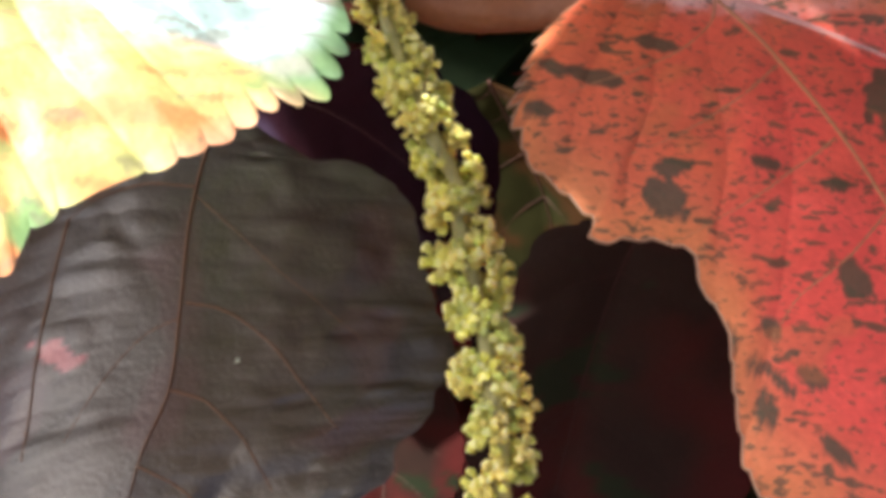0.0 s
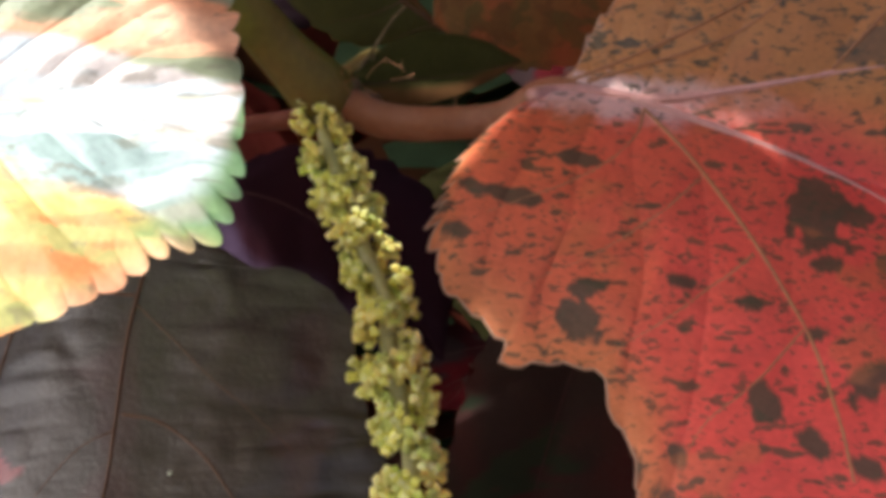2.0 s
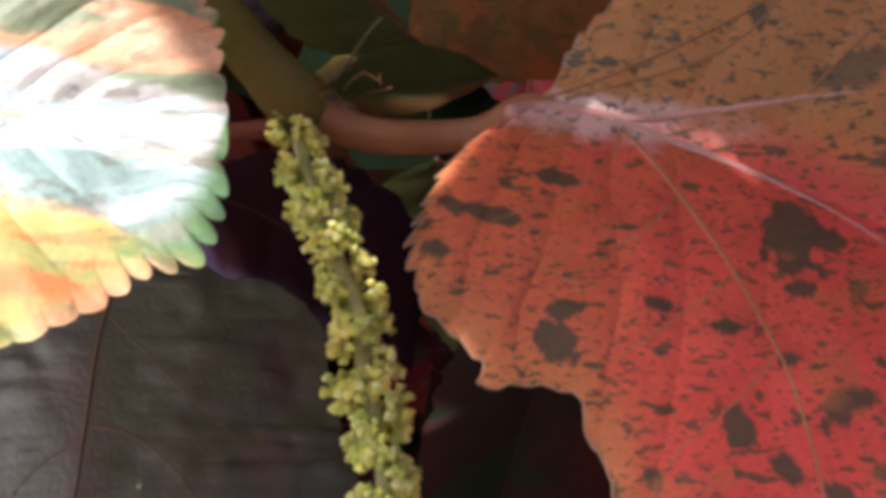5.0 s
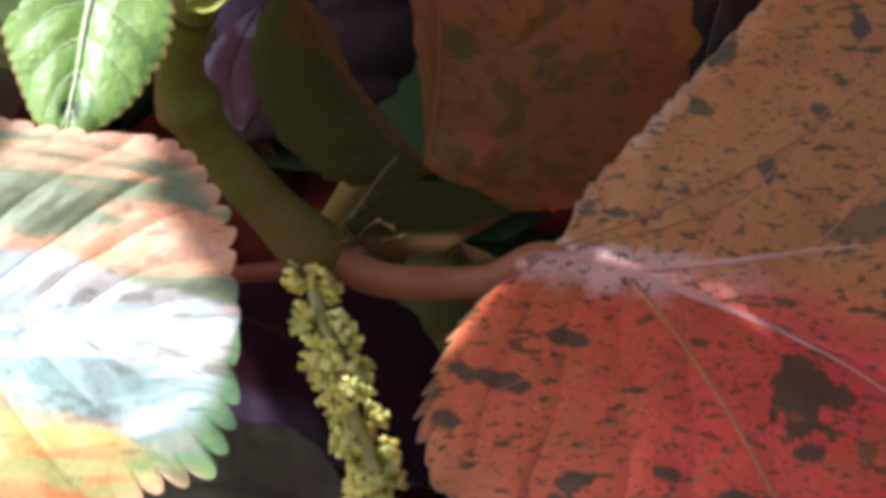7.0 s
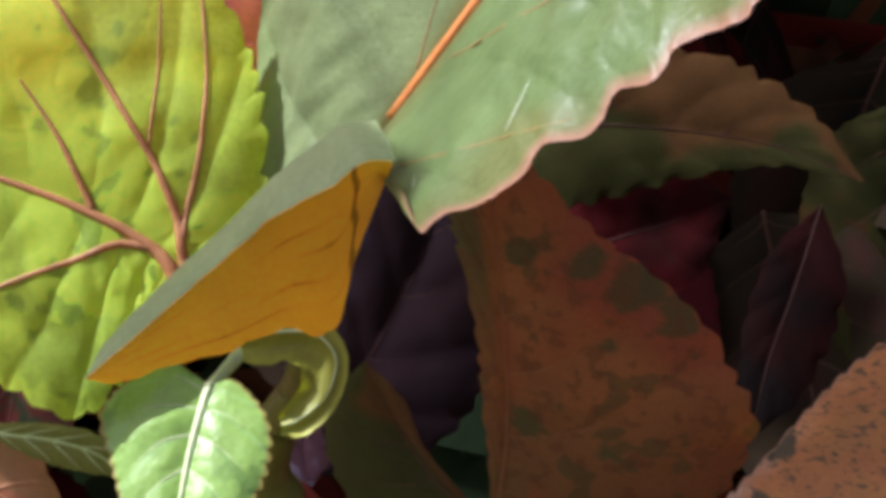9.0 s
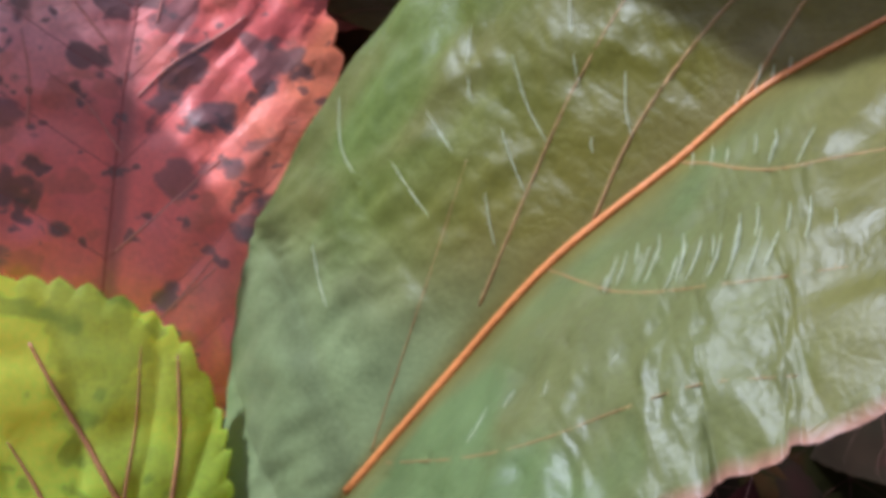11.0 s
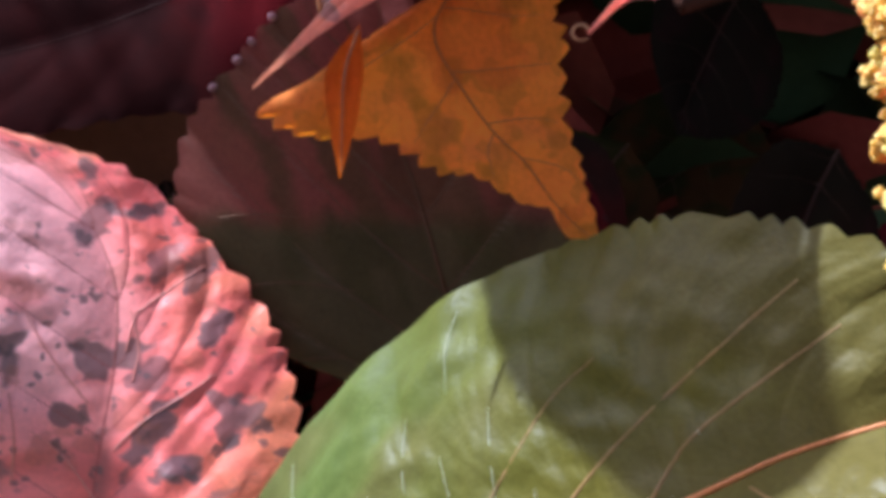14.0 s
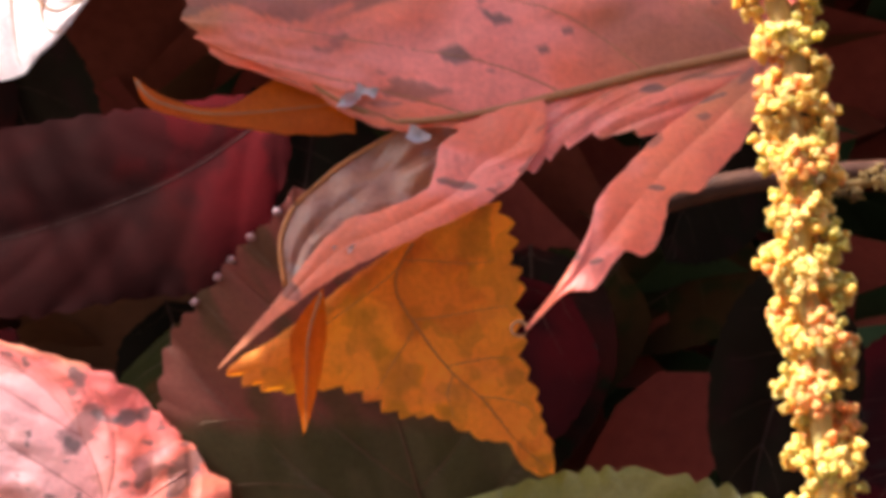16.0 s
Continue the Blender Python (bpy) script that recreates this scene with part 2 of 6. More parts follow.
class Blade:
    """The surface of a leaf between its midrib and its two margins (rails in centimetres)."""

    def __init__(self, mid, left, right, veins=7, forward=0.22, bulge=0.06, quilt=0.05, wave=0.08, teeth=0.3, bite=0.1, seed=0, cup=0.0, calm=None, rumple=0.035, tame=(), lobed=False, crease=0.0):
        self.rails = {0: mid, 1: left, -1: right}
        self.veins, self.forward, self.bulge, self.quilt, self.wave = veins, forward, bulge, quilt, wave
        self.pitch, self.bite, self.seed, self.cup, self.calm, self.rumple = teeth, bite, seed, cup, calm, rumple
        self.tame, self.lobed, self.crease = tame, lobed, crease
        u = np.linspace(0, 1, 400)
        m = rail(mid, u)
        self.length = np.linalg.norm(np.diff(m, axis=0), axis=1).sum()
        self.arc = {}
        for side in (1, -1):
            e = rail(self.rails[side], u)
            self.arc[side] = np.r_[0, np.cumsum(np.linalg.norm(np.diff(e, axis=0), axis=1))]
        self.flip = 1.0
        n = self.normal(np.array([0.4, 0.5, 0.6]), 1).mean(0) + self.normal(np.array([0.4, 0.5, 0.6]), -1).mean(0)
        if n[1] > 0:
            self.flip = -1.0

    def normal(self, u, side):
        m, e = rail(self.rails[0], u), rail(self.rails[side], u)
        t = rail(self.rails[0], np.clip(u + 0.02, 0, 1)) - rail(self.rails[0], np.clip(u - 0.02, 0, 1))
        n = np.cross(t, e - m) * side
        return self.flip * n / (np.linalg.norm(n, axis=-1)[..., None] + 1e-9)

    def at(self, u, v, side, lift=0.0, toothed=True):
        """Points at u along and v (0 to 1) out from the midrib."""
        u, v = np.broadcast_arrays(np.asarray(u, float), np.asarray(v, float))
        m, e = rail(self.rails[0], u), rail(self.rails[side], u)
        out = e - m
        width = np.linalg.norm(out, axis=-1)
        n = self.normal(u, side)
        a, b = u * self.length, v * width * side
        k = self.veins * (u - self.forward * v)
        ridge = np.abs(np.sin(np.pi * k)) ** 0.6 - 0.6
        h = self.bulge * width * 4 * v * (1 - v) - (self.cup[0 if side == 1 else 1] if isinstance(self.cup, tuple) else self.cup) * width * v**2
        h = h + self.quilt * ridge * np.minimum(1, 5 * v) * np.minimum(1, width / 2)
        h = h + self.wave * (fbm(a * 0.35 + 9, b * 0.35, self.seed, 2) - 0.5) * 2 * np.minimum(1, 2.0 * v) * np.minimum(1, width)
        h = h + self.rumple * (fbm(a * 1.9, b * 1.9, self.seed + 5, 2) - 0.5) * np.minimum(1, 3 * v) * np.minimum(1, width)
        if self.crease:
            # short folds that run along the lateral veins
            h = h + self.crease * (fbm((a - self.forward * self.length * v) * 5.0, b * 1.5, self.seed + 6, 3) - 0.5) * np.minimum(1, 4 * v) * np.minimum(1, width) * step(0.15, 0.4, u)
        p = m + out * v[..., None]
        if toothed and self.bite:
            arc = np.interp(u, np.linspace(0, 1, 400), self.arc[side])
            wob = arc / self.pitch + (2.6 if self.lobed else 0.9) * (vnoise(arc * 1.3, arc * 0 + side, self.seed + 3) - 0.5)
            f = wob - np.floor(wob)
            tooth = np.where(f < 0.68, f / 0.68, (1 - f) / 0.32) ** 0.7
            if self.lobed:
                tooth = np.sqrt(np.sin(np.pi * f**1.25).clip(0))
            size = self.bite * (0.55 + 0.9 * vnoise(arc * 2.1, arc * 0 + side, self.seed + 4)) * np.minimum(1, width / 1.0)
            if self.lobed:
                size = size * (0.35 + 0.9 * vnoise(arc * 0.9, arc * 0 + side, self.seed + 8) + 0.9 * step(0.6, 0.8, u))
            if self.calm and self.calm[0] == side:
                size = size * step(self.calm[1] - 0.05, self.calm[1] + 0.05, u)
            for where, start in self.tame:
                if where == side:
                    size = size * (1 - 0.75 * step(start - 0.03, start + 0.04, u))
            p = p + out / (width[..., None] + 1e-6) * (size * (tooth - 0.5) * v**14)[..., None]
        return p + n * (h + lift)[..., None]


def sheet(blade, root, paint, along=220, across=26):
    u = np.linspace(0, 1, along)
    v = np.r_[np.linspace(0, 0.9, across - 5, endpoint=False), np.linspace(0.9, 1, 6)] if across > 12 else np.linspace(0, 1, across + 1)
    cols = np.r_[-v[::-1], v[1:]]
    uu, cc = np.meshgrid(u, cols, indexing="ij")
    side = np.where(cc >= 0, 1, -1)
    left, right = blade.at(uu, np.abs(cc), 1), blade.at(uu, np.abs(cc), -1)
    p = np.where((side == 1)[..., None], left, right)
    wide = np.where(side == 1, np.linalg.norm(rail(blade.rails[1], uu) - rail(blade.rails[0], uu), axis=-1),
                    np.linalg.norm(rail(blade.rails[-1], uu) - rail(blade.rails[0], uu), axis=-1))
    a, b = uu * blade.length, cc * wide
    colour = paint(uu, cc, a, b, p)
    m = len(cols)
    faces = [(i * m + j, i * m + j + 1, (i + 1) * m + j + 1, (i + 1) * m + j) for i in range(along - 1) for j in range(m - 1)]
    return mesh_of(local(p.reshape(-1, 3), root), faces, np.broadcast_to(colour, (*p.shape[:2], 3)).reshape(-1, 3))


def strand(points, radii, root, sides=6):
    v, f = tube_data(points, radii, sides)
    return mesh_of(local(v, root), f)


def drape(points, blade, lift=0.02):
    """Lays a curve on a blade: keeps its x and z and takes y from the surface."""
    u, c = np.meshgrid(np.linspace(0, 1, 240), np.linspace(0, 1, 70), indexing="ij")
    cloud = np.concatenate([blade.at(u, c, side, lift, False).reshape(-1, 3) for side in (1, -1)])
    out = np.array(points, float)
    for q in out:
        d = (cloud[:, 0] - q[0]) ** 2 + (cloud[:, 2] - q[2]) ** 2
        near = np.argpartition(d, 6)[:6]
        w = 1 / (d[near] + 0.002)
        q[1] = (cloud[near, 1] * w).sum() / w.sum()
    return out


def strand_on(points, blade):
    """A short straight strand lying on a blade."""
    line = drape(points, blade, 0.02)
    t = np.linspace(0, 1, len(line))
    line[:, 1] = np.polyval(np.polyfit(t, line[:, 1], 1), t)
    return line


def draped_vein(points, size, blade, root, material, label="", thin=0.75, sink=-0.15):
    u = np.linspace(0, 1, 60)
    line = drape(rail(points, u), blade, sink * size)
    line[1:-1] = (line[:-2] + line[1:-1] + line[2:]) / 3
    return part("vein", strand(line, size * (1 - thin * u), root, 6), material, root, label)


def leaf(name, label, mid, left, right, paint, material, vein_material, group="", rib=0.09, vein=0.035, along=220, across=26,
         margin=None, skip=(), reach=0.9, rib_span=(0.0, 0.97), **shape):
    """A leaf with blade, midrib, lateral veins and margin, between three rails given in centimetres."""
    blade = Blade(mid, left, right, **shape)
    root = thing(name, mid[0], label, "leaf", group)
    part("blade", sheet(blade, root, paint, along, across), material, root)
    if rib:
        u = np.linspace(*rib_span, 60)
        part("midrib", strand(blade.at(u, 0 * u, 1, 0.3 * rib), rib * (1 - 0.8 * u), root, 8), vein_material, root, "raised midrib")
    if vein:
        for side in (1, -1):
            for i in range(0, blade.veins):
                if (side, i) in skip:
                    continue
                end = min(reach, (0.985 - i / blade.veins) / max(blade.forward, 0.01))
                if end < 0.15:
                    continue
                v = np.linspace(0.0, end, 36)
                u = i / blade.veins + blade.forward * v + 0.004 * np.sin(v * 9 + i)
                part("vein", strand(blade.at(u, v, side, 0.15 * vein, False), vein * (1.15 - v / end), root, 5), vein_material, root)
    if margin:
        for side in (1, -1):
            u = np.linspace(0.01, 0.99, along * 2)
            part("margin", strand(blade.at(u, 0 * u + 1, side), 0 * u + 0.014, root, 4), margin, root)
    return root, blade


# ---- pigments: u along, c across (-1 to 1), a and b in centimetres, p the place ----
def blot(p, at, size, seed, squeeze=(1, 1, 1), slant=0.0):
    """An uneven stain round a place."""
    d = p - np.array(at)
    d = (d + d[..., :1] * np.array([0, 0, slant])) * np.array(squeeze)
    r = np.linalg.norm(d, axis=-1) / size
    return 1 - step(0.92, 1.0, r + 1.0 * (fbm(p[..., 0] * 3.0, p[..., 2] * 3.6, seed, 3) - 0.5))


def flecks(a, b, thr, seed, fa=2.6, fb=0.9, slant=0.5):
    """Streaky flecks that follow the lateral veins."""
    return step(thr, thr + 0.035, fbm((a - slant * np.abs(b)) * fa, b * fb, seed, 4))


RED_FAN = (2.84, 16.35, -0.69)
# x, z, half length, half breadth in centimetres, slant in degrees
RED_SPOTS = [(5.43, -2.04, 0.37, 0.33, 0), (5.84, -2.09, 0.29, 0.10, -6), (2.37, -2.84, 0.22, 0.23, -7), (2.53, -2.54, 0.23, 0.09, 2), (1.68, -1.65, 0.51, 0.09, -12), (2.55, -1.36, 0.32, 0.08, -9), (1.11, -1.96, 0.21, 0.09, -11), (5.47, -3.43, 0.33, 0.16, 4), (4.31, -3.58, 0.21, 0.13, -35), (4.72, -3.87, 0.19, 0.08, -23), (5.80, -3.98, 0.20, 0.08, -5), (6.39, -0.04, 0.48, 0.26, 28), (3.28, -3.91, 0.10, 0.09, -35), (5.24, -4.10, 0.19, 0.08, -19), (5.00, -3.06, 0.17, 0.07, -6), (6.12, -2.54, 0.13, 0.08, 0), (4.35, -2.77, 0.24, 0.06, -9), (3.58, -2.53, 0.24, 0.07, -15), (5.38, -2.50, 0.18, 0.06, 0)]
RED_SPOTS_RIM = [(5.21, 0.64, 0.13, 0.19, 4), (5.89, 1.36, 0.12, 0.10, 5), (6.36, 2.40, 0.14, 0.21, 0), (4.38, 1.37, 0.10, 0.10, 6), (4.67, 2.02, 0.27, 0.13, 48), (3.31, -0.07, 0.15, 0.07, 0), (2.83, -4.01, 0.08, 0.14, -12), (3.07, -4.18, 0.12, 0.09, -12), (3.28, -4.30, 0.17, 0.05, -36), (3.58, -4.27, 0.16, 0.07, -17), (3.09, -4.50, 0.13, 0.13, -11), (3.70, -4.78, 0.14, 0.06, -37), (2.75, -4.44, 0.06, 0.07, -15)]


def patch(p, x, z, size, breadth, slant, seed):
    """A stain with a torn, angular outline, laid out in x and z."""
    c, s = math.cos(radians(slant)), math.sin(radians(slant))
    dx, dz = p[..., 0] - x, p[..., 2] - z
    a, b = (c * dx + s * dz) / size, (c * dz - s * dx) / breadth
    ragged = 1.5 * (fbm(p[..., 0] * 4.2, p[..., 2] * 5.0, seed, 3) - 0.5)
    return 1 - step(0.95, 1.08, (np.abs(a) ** 1.6 + np.abs(b) ** 1.6) ** 0.625 + ragged)


def paint_red(u, c, a, b, p):
    col = mix((0.59, 0.125, 0.055), (0.66, 0.080, 0.060), step(0.15, 0.85, fbm(a * 0.5, b * 0.5, 3, 3) * 0.7 + 0.16 * (p[..., 0] - 2.6)))
    col = mix(col, (0.46, 0.19, 0.055), step(0.0, -0.2, c))
    col = mix(col, (0.58, 0.22, 0.075), 0.7 * step(0.8, 1.0, np.abs(c)))
    col = mix(col, (0.62, 0.55, 0.50), 0.6 * step(0.86, 1.0, -c) * step(0.42, 0.6, fbm(a * 0.9, b * 0.9, 78, 4)) * step(0.65, 0.45, u))
    for i, at in enumerate(RED_SPOTS + RED_SPOTS_RIM):
        col = mix(col, (0.075, 0.055, 0.03), (0.7 if at[2] > 0.3 and at[1] > -1 else 0.93) * patch(p, *at, i))
    # glare where the stalk joins, painted as a pale fan
    fan = (p - np.array(RED_FAN)) @ np.array([[0.9, 0.1], [0, 0], [-0.25, 1.0]])
    fan = np.hypot(fan[..., 0] / 2.4, fan[..., 1] / (0.34 + 0.10 * fan[..., 0]).clip(0.15)) + 0.8 * (fbm(a * 2.4, b * 4, 77, 4) - 0.5)
    return mix(col, (0.72, 0.50, 0.48), 0.8 * step(1.0, 0.35, fan))


def paint_yellow(u, c, a, b, p):
    fine = fbm(a * 1.1 + 0.5 * b, b * 5.0, 52, 4) - 0.5
    x, z = p[..., 0], p[..., 2] + 0.45 * (fbm(a * 0.5, b * 0.8, 4, 4) - 0.5) + 0.28 * fine
    top, low = 0.38 - 0.10 * (x + 3.4) - 0.25 * step(-1.9, -1.0, x), -0.62 - 0.2 * (x + 3.2) - 0.25 * step(-2.3, -1.4, x)
    streak = fbm(a * 0.35 + 0.3 * b, b * 2.2, 33, 4) + 0.25 * fine
    col = mix((0.62, 0.24, 0.11), (0.70, 0.42, 0.27), fbm(a * 0.9, b * 2.6, 41, 4))
    col = mix(col, (0.10, 0.18, 0.10), 0.85 * step(0.48, 0.60, streak))
    white = step(0.03, -0.12, z - top)
    # white band of the leaf, tinted blue for the skylight on it
    pale = mix((0.48, 0.52, 0.54), (0.20, 0.28, 0.25), 0.85 * step(0.54, 0.68, fbm(a * 0.4, b * 3.0, 35, 4) + 0.3 * fine))
    pale = mix(pale, (0.60, 0.44, 0.36), 0.5 * step(0.55, 0.7, fbm(a * 0.7, b * 3.6, 37, 4)))
    col = mix(col, pale, white)
    under = step(0.03, -0.12, z - low)
    warm = mix((0.61, 0.22, 0.07), (0.68, 0.44, 0.14), step(0.36, 0.64, fbm(a * 0.8, b * 1.7, 46, 4) + 0.3 * fine))
    warm = mix(warm, (0.34, 0.40, 0.13), 0.75 * step(0.54, 0.60, fbm(a * 1.4, b * 4.0, 47, 4)))
    col = mix(col, warm, under)
    rim = step(0.70, 0.94, np.abs(c)) * step(0.0, 0.3, c)
    col = mix(col, (0.13, 0.25, 0.08), 0.9 * rim * step(0.40, 0.52, fbm(a * 1.2, b * 1.2, 2, 4)))
    col = mix(col, (0.66, 0.30, 0.18), 0.7 * step(0.88, 1.0, np.abs(c)) * step(0.42, 0.55, fbm(a * 0.7, b * 0.2, 3, 3)))
    col = mix(col, (0.13, 0.11, 0.07), 0.5 * step(0.66, 0.70, fbm(a * 3.0, b * 7.0, 49, 3)))
    return mix(col, (0.62, 0.40, 0.28), 0.6 * step(0.03, 0.0, np.abs(c)))


def paint_dark(u, c, a, b, p):
    col = mix((0.026, 0.022, 0.013), (0.034, 0.019, 0.012), fbm(a * 0.7, b * 0.7, 5, 3))
    col = mix(col, (0.30, 0.10, 0.10), 0.9 * patch(p, -5.0, -5.25, 0.42, 0.13, -4, 7))
    return mix(col, (0.06, 0.02, 0.02), 0.4 * step(0.68, 0.76, fbm(a * 0.8, b * 0.8, 9, 2)))


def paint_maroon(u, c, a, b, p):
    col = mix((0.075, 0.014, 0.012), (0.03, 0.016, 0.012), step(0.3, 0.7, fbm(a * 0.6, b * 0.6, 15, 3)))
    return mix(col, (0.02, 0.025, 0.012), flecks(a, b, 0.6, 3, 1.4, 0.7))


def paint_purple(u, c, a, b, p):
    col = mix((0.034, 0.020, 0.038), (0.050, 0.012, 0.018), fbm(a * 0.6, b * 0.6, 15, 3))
    # lavender side: bluish glare on the leaf, put into the pigment
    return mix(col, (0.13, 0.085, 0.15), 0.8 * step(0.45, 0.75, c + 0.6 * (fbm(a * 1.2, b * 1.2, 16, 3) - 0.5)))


def paint_lavender(u, c, a, b, p):
    # lavender stands for bluish light falling on a purple leaf
    col = mix((0.24, 0.20, 0.31), (0.15, 0.10, 0.16), step(0.35, 0.65, fbm(a * 1.5, b * 1.5, 17, 3)))
    return mix(col, (0.11, 0.035, 0.05), 0.8 * step(0.55, 0.62, fbm(a * 1.1, b * 1.1, 14, 3)))


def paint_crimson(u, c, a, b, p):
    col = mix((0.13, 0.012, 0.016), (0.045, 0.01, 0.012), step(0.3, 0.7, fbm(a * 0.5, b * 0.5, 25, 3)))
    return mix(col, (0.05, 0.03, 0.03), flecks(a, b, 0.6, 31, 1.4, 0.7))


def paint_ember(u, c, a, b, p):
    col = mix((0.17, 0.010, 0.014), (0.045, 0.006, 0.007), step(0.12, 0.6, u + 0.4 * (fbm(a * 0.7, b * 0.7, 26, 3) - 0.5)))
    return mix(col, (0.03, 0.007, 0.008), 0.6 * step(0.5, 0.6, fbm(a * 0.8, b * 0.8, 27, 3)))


BROWN_SPOTS = [(2.65, 16.81, 4.25), (3.22, 16.91, 3.94), (1.94, 16.68, 4.63), (2.33, 17.31, 3.51), (1.18, 18.32, 2.14), (1.02, 16.73, 4.78), (2.56, 18.38, 1.73)]


def paint_brown(u, c, a, b, p):
    col = mix((0.26, 0.095, 0.03), (0.24, 0.06, 0.025), step(0.3, 0.7, fbm(a * 0.6, b * 0.6, 18, 3)))
    col = mix(col, (0.12, 0.075, 0.022), 0.8 * step(0.48, 0.6, fbm(a * 0.8, b * 0.8, 28, 3)) * step(0.6, 0.1, u))
    green = (0.055, 0.06, 0.018)
    for i, (at, size) in enumerate(zip(BROWN_SPOTS, (0.42, 0.36, 0.3, 0.25, 0.3, 0.3, 0.42))):
        col = mix(col, green, 0.8 * blot(p, at, size, 40 + i))
    return mix(col, green, 0.8 * step(0.05, 0.5, c) * step(0.35, 0.7, u))


def paint_olive(u, c, a, b, p):
    return mix((0.040, 0.038, 0.012), (0.085, 0.04, 0.015), step(0.45, 0.6, fbm(a * 0.8, b * 0.8, 61, 3) - 0.25 * c))


SPROUT_SPOT = (-2.88, 12.92, 1.62)


def paint_sprout(u, c, a, b, p):
    col = mix((0.24, 0.40, 0.07), (0.34, 0.50, 0.13), fbm(a * 1.5, b * 1.5, 2, 3))
    k = np.abs(np.sin(np.pi * 6 * (u - 0.3 * np.abs(c))))
    col = mix(col, (0.30, 0.48, 0.20), 0.6 * step(0.25, 0.0, k))
    col = mix(col, (0.11, 0.20, 0.04), 0.6 * step(0.56, 0.66, fbm(a * 2.6, b * 2.6, 3, 3)))
    col = mix(col, (0.03, 0.04, 0.02), 0.9 * blot(p, SPROUT_SPOT, 0.13, 5))
    return mix(col, (0.35, 0.16, 0.05), 0.8 * step(0.93, 1.0, np.abs(c)))


# darker green at top and foot; the shade there is painted in
LIME_SHADES = [(-3.75, 13.52, 7.95), (-3.91, 13.1, 3.6)]


def paint_lime(u, c, a, b, p):
    col = mix((0.70, 0.84, 0.08), (0.60, 0.85, 0.08), fbm(a * 0.8, b * 0.8, 12, 3))
    col = mix(col, (0.42, 0.54, 0.06), 0.6 * step(0.55, 0.63, fbm(a * 0.7, b * 0.5, 44, 3)))
    for at, size, squeeze in ((LIME_SHADES[0], 0.8, (1.3, 1, 0.7)), (LIME_SHADES[1], 0.6, (0.8, 1, 1.2))):
        col = mix(col, (0.26, 0.38, 0.045), 0.45 * blot(p, at, size, 88, squeeze))
    return mix(col, (0.12, 0.24, 0.03), 0.5 * step(0.68, 0.72, fbm(a * 3, b * 3, 8, 2)))


def paint_curl(u, c, a, b, p):
    return mix((0.36, 0.34, 0.04), (0.22, 0.22, 0.03), fbm(a * 2, b * 2, 12, 3))


def paint_green(u, c, a, b, p):
    # olive where the leaf lies in shade, greener where lit: light put into pigment
    col = mix((0.092, 0.082, 0.010), (0.100, 0.082, 0.012), fbm(a * 0.4, b * 0.4, 52, 3))
    col = mix(col, (0.088, 0.122, 0.044), step(0.0, -0.15, c) * step(0.8, 0.5, u))
    col = mix(col, (0.084, 0.120, 0.026), step(0.05, 0.95, c) * step(0.72, 0.40, u))
    col = mix(col, (0.105, 0.085, 0.026), 0.5 * step(0.45, 0.62, fbm(a * 0.4, b * 0.5, 71, 3)))
    # left half near the foot painted paler for light that misses it
    col = mix(col, (0.15, 0.185, 0.085), step(0.0, 0.1, c) * step(0.36, 0.2, u) * (0.85 + 0.15 * fbm(a * 2.5, b * 0.7, 72, 3)))
    return mix(col, (0.30, 0.12, 0.10), 0.7 * step(0.96, 1.0, np.abs(c)) * step(0.0, -0.1, c))


def paint_flap(u, c, a, b, p):
    col = mix((0.86, 0.47, 0.08), (0.78, 0.36, 0.05), fbm(a * 0.8, b * 0.8, 3, 3))
    way = c + 0.06 * np.sin(5 * u) + 0.1 * (u - 0.5)
    for at in (-0.62, -0.28, 0.12, 0.5):
        col = mix(col, (0.22, 0.07, 0.012), 0.5 * step(0.03, 0.0, np.abs(way - at)))
    return mix(col, (0.18, 0.07, 0.015), 0.8 * step(0.795, 0.815, u + 0.01 * np.sin(9 * c)) * step(0.85, 0.83, u + 0.01 * np.sin(9 * c)))


def paint_strip(u, c, a, b, p):
    # paler than the blade: skylight on the fold put into the pigment
    return mix((0.30, 0.36, 0.17), (0.33, 0.38, 0.20), fbm(a * 0.8, b * 0.8, 3, 3))


PINK_SPOTS = [(-5.35, 10.93, 0.30, 0.17, 23), (-5.61, 12.62, 0.12, 0.15, 5), (-5.17, 12.40, 0.11, 0.27, -5), (-3.18, 12.46, 0.32, 0.22, 34), (-3.09, 11.59, 0.52, 0.25, 59), (-2.71, 10.99, 0.35, 0.22, 11), (-3.03, 10.17, 0.38, 0.27, 22), (-2.25, 13.16, 0.36, 0.20, 63), (-2.54, 14.10, 0.45, 0.22, 59), (-4.19, 14.75, 0.40, 0.26, 66), (-3.52, 14.97, 0.17, 0.12, 3), (-2.32, 10.31, 0.23, 0.13, 52), (-2.05, 10.65, 0.27, 0.09, 22), (-2.12, 9.44, 0.15, 0.11, 4), (-3.12, 8.57, 0.22, 0.17, 60), (-5.53, 9.03, 0.31, 0.19, -28), (-4.63, 9.41, 0.13, 0.12, 0), (-1.89, 11.48, 0.22, 0.10, 46), (-3.11, 14.14, 0.43, 0.19, 65)]


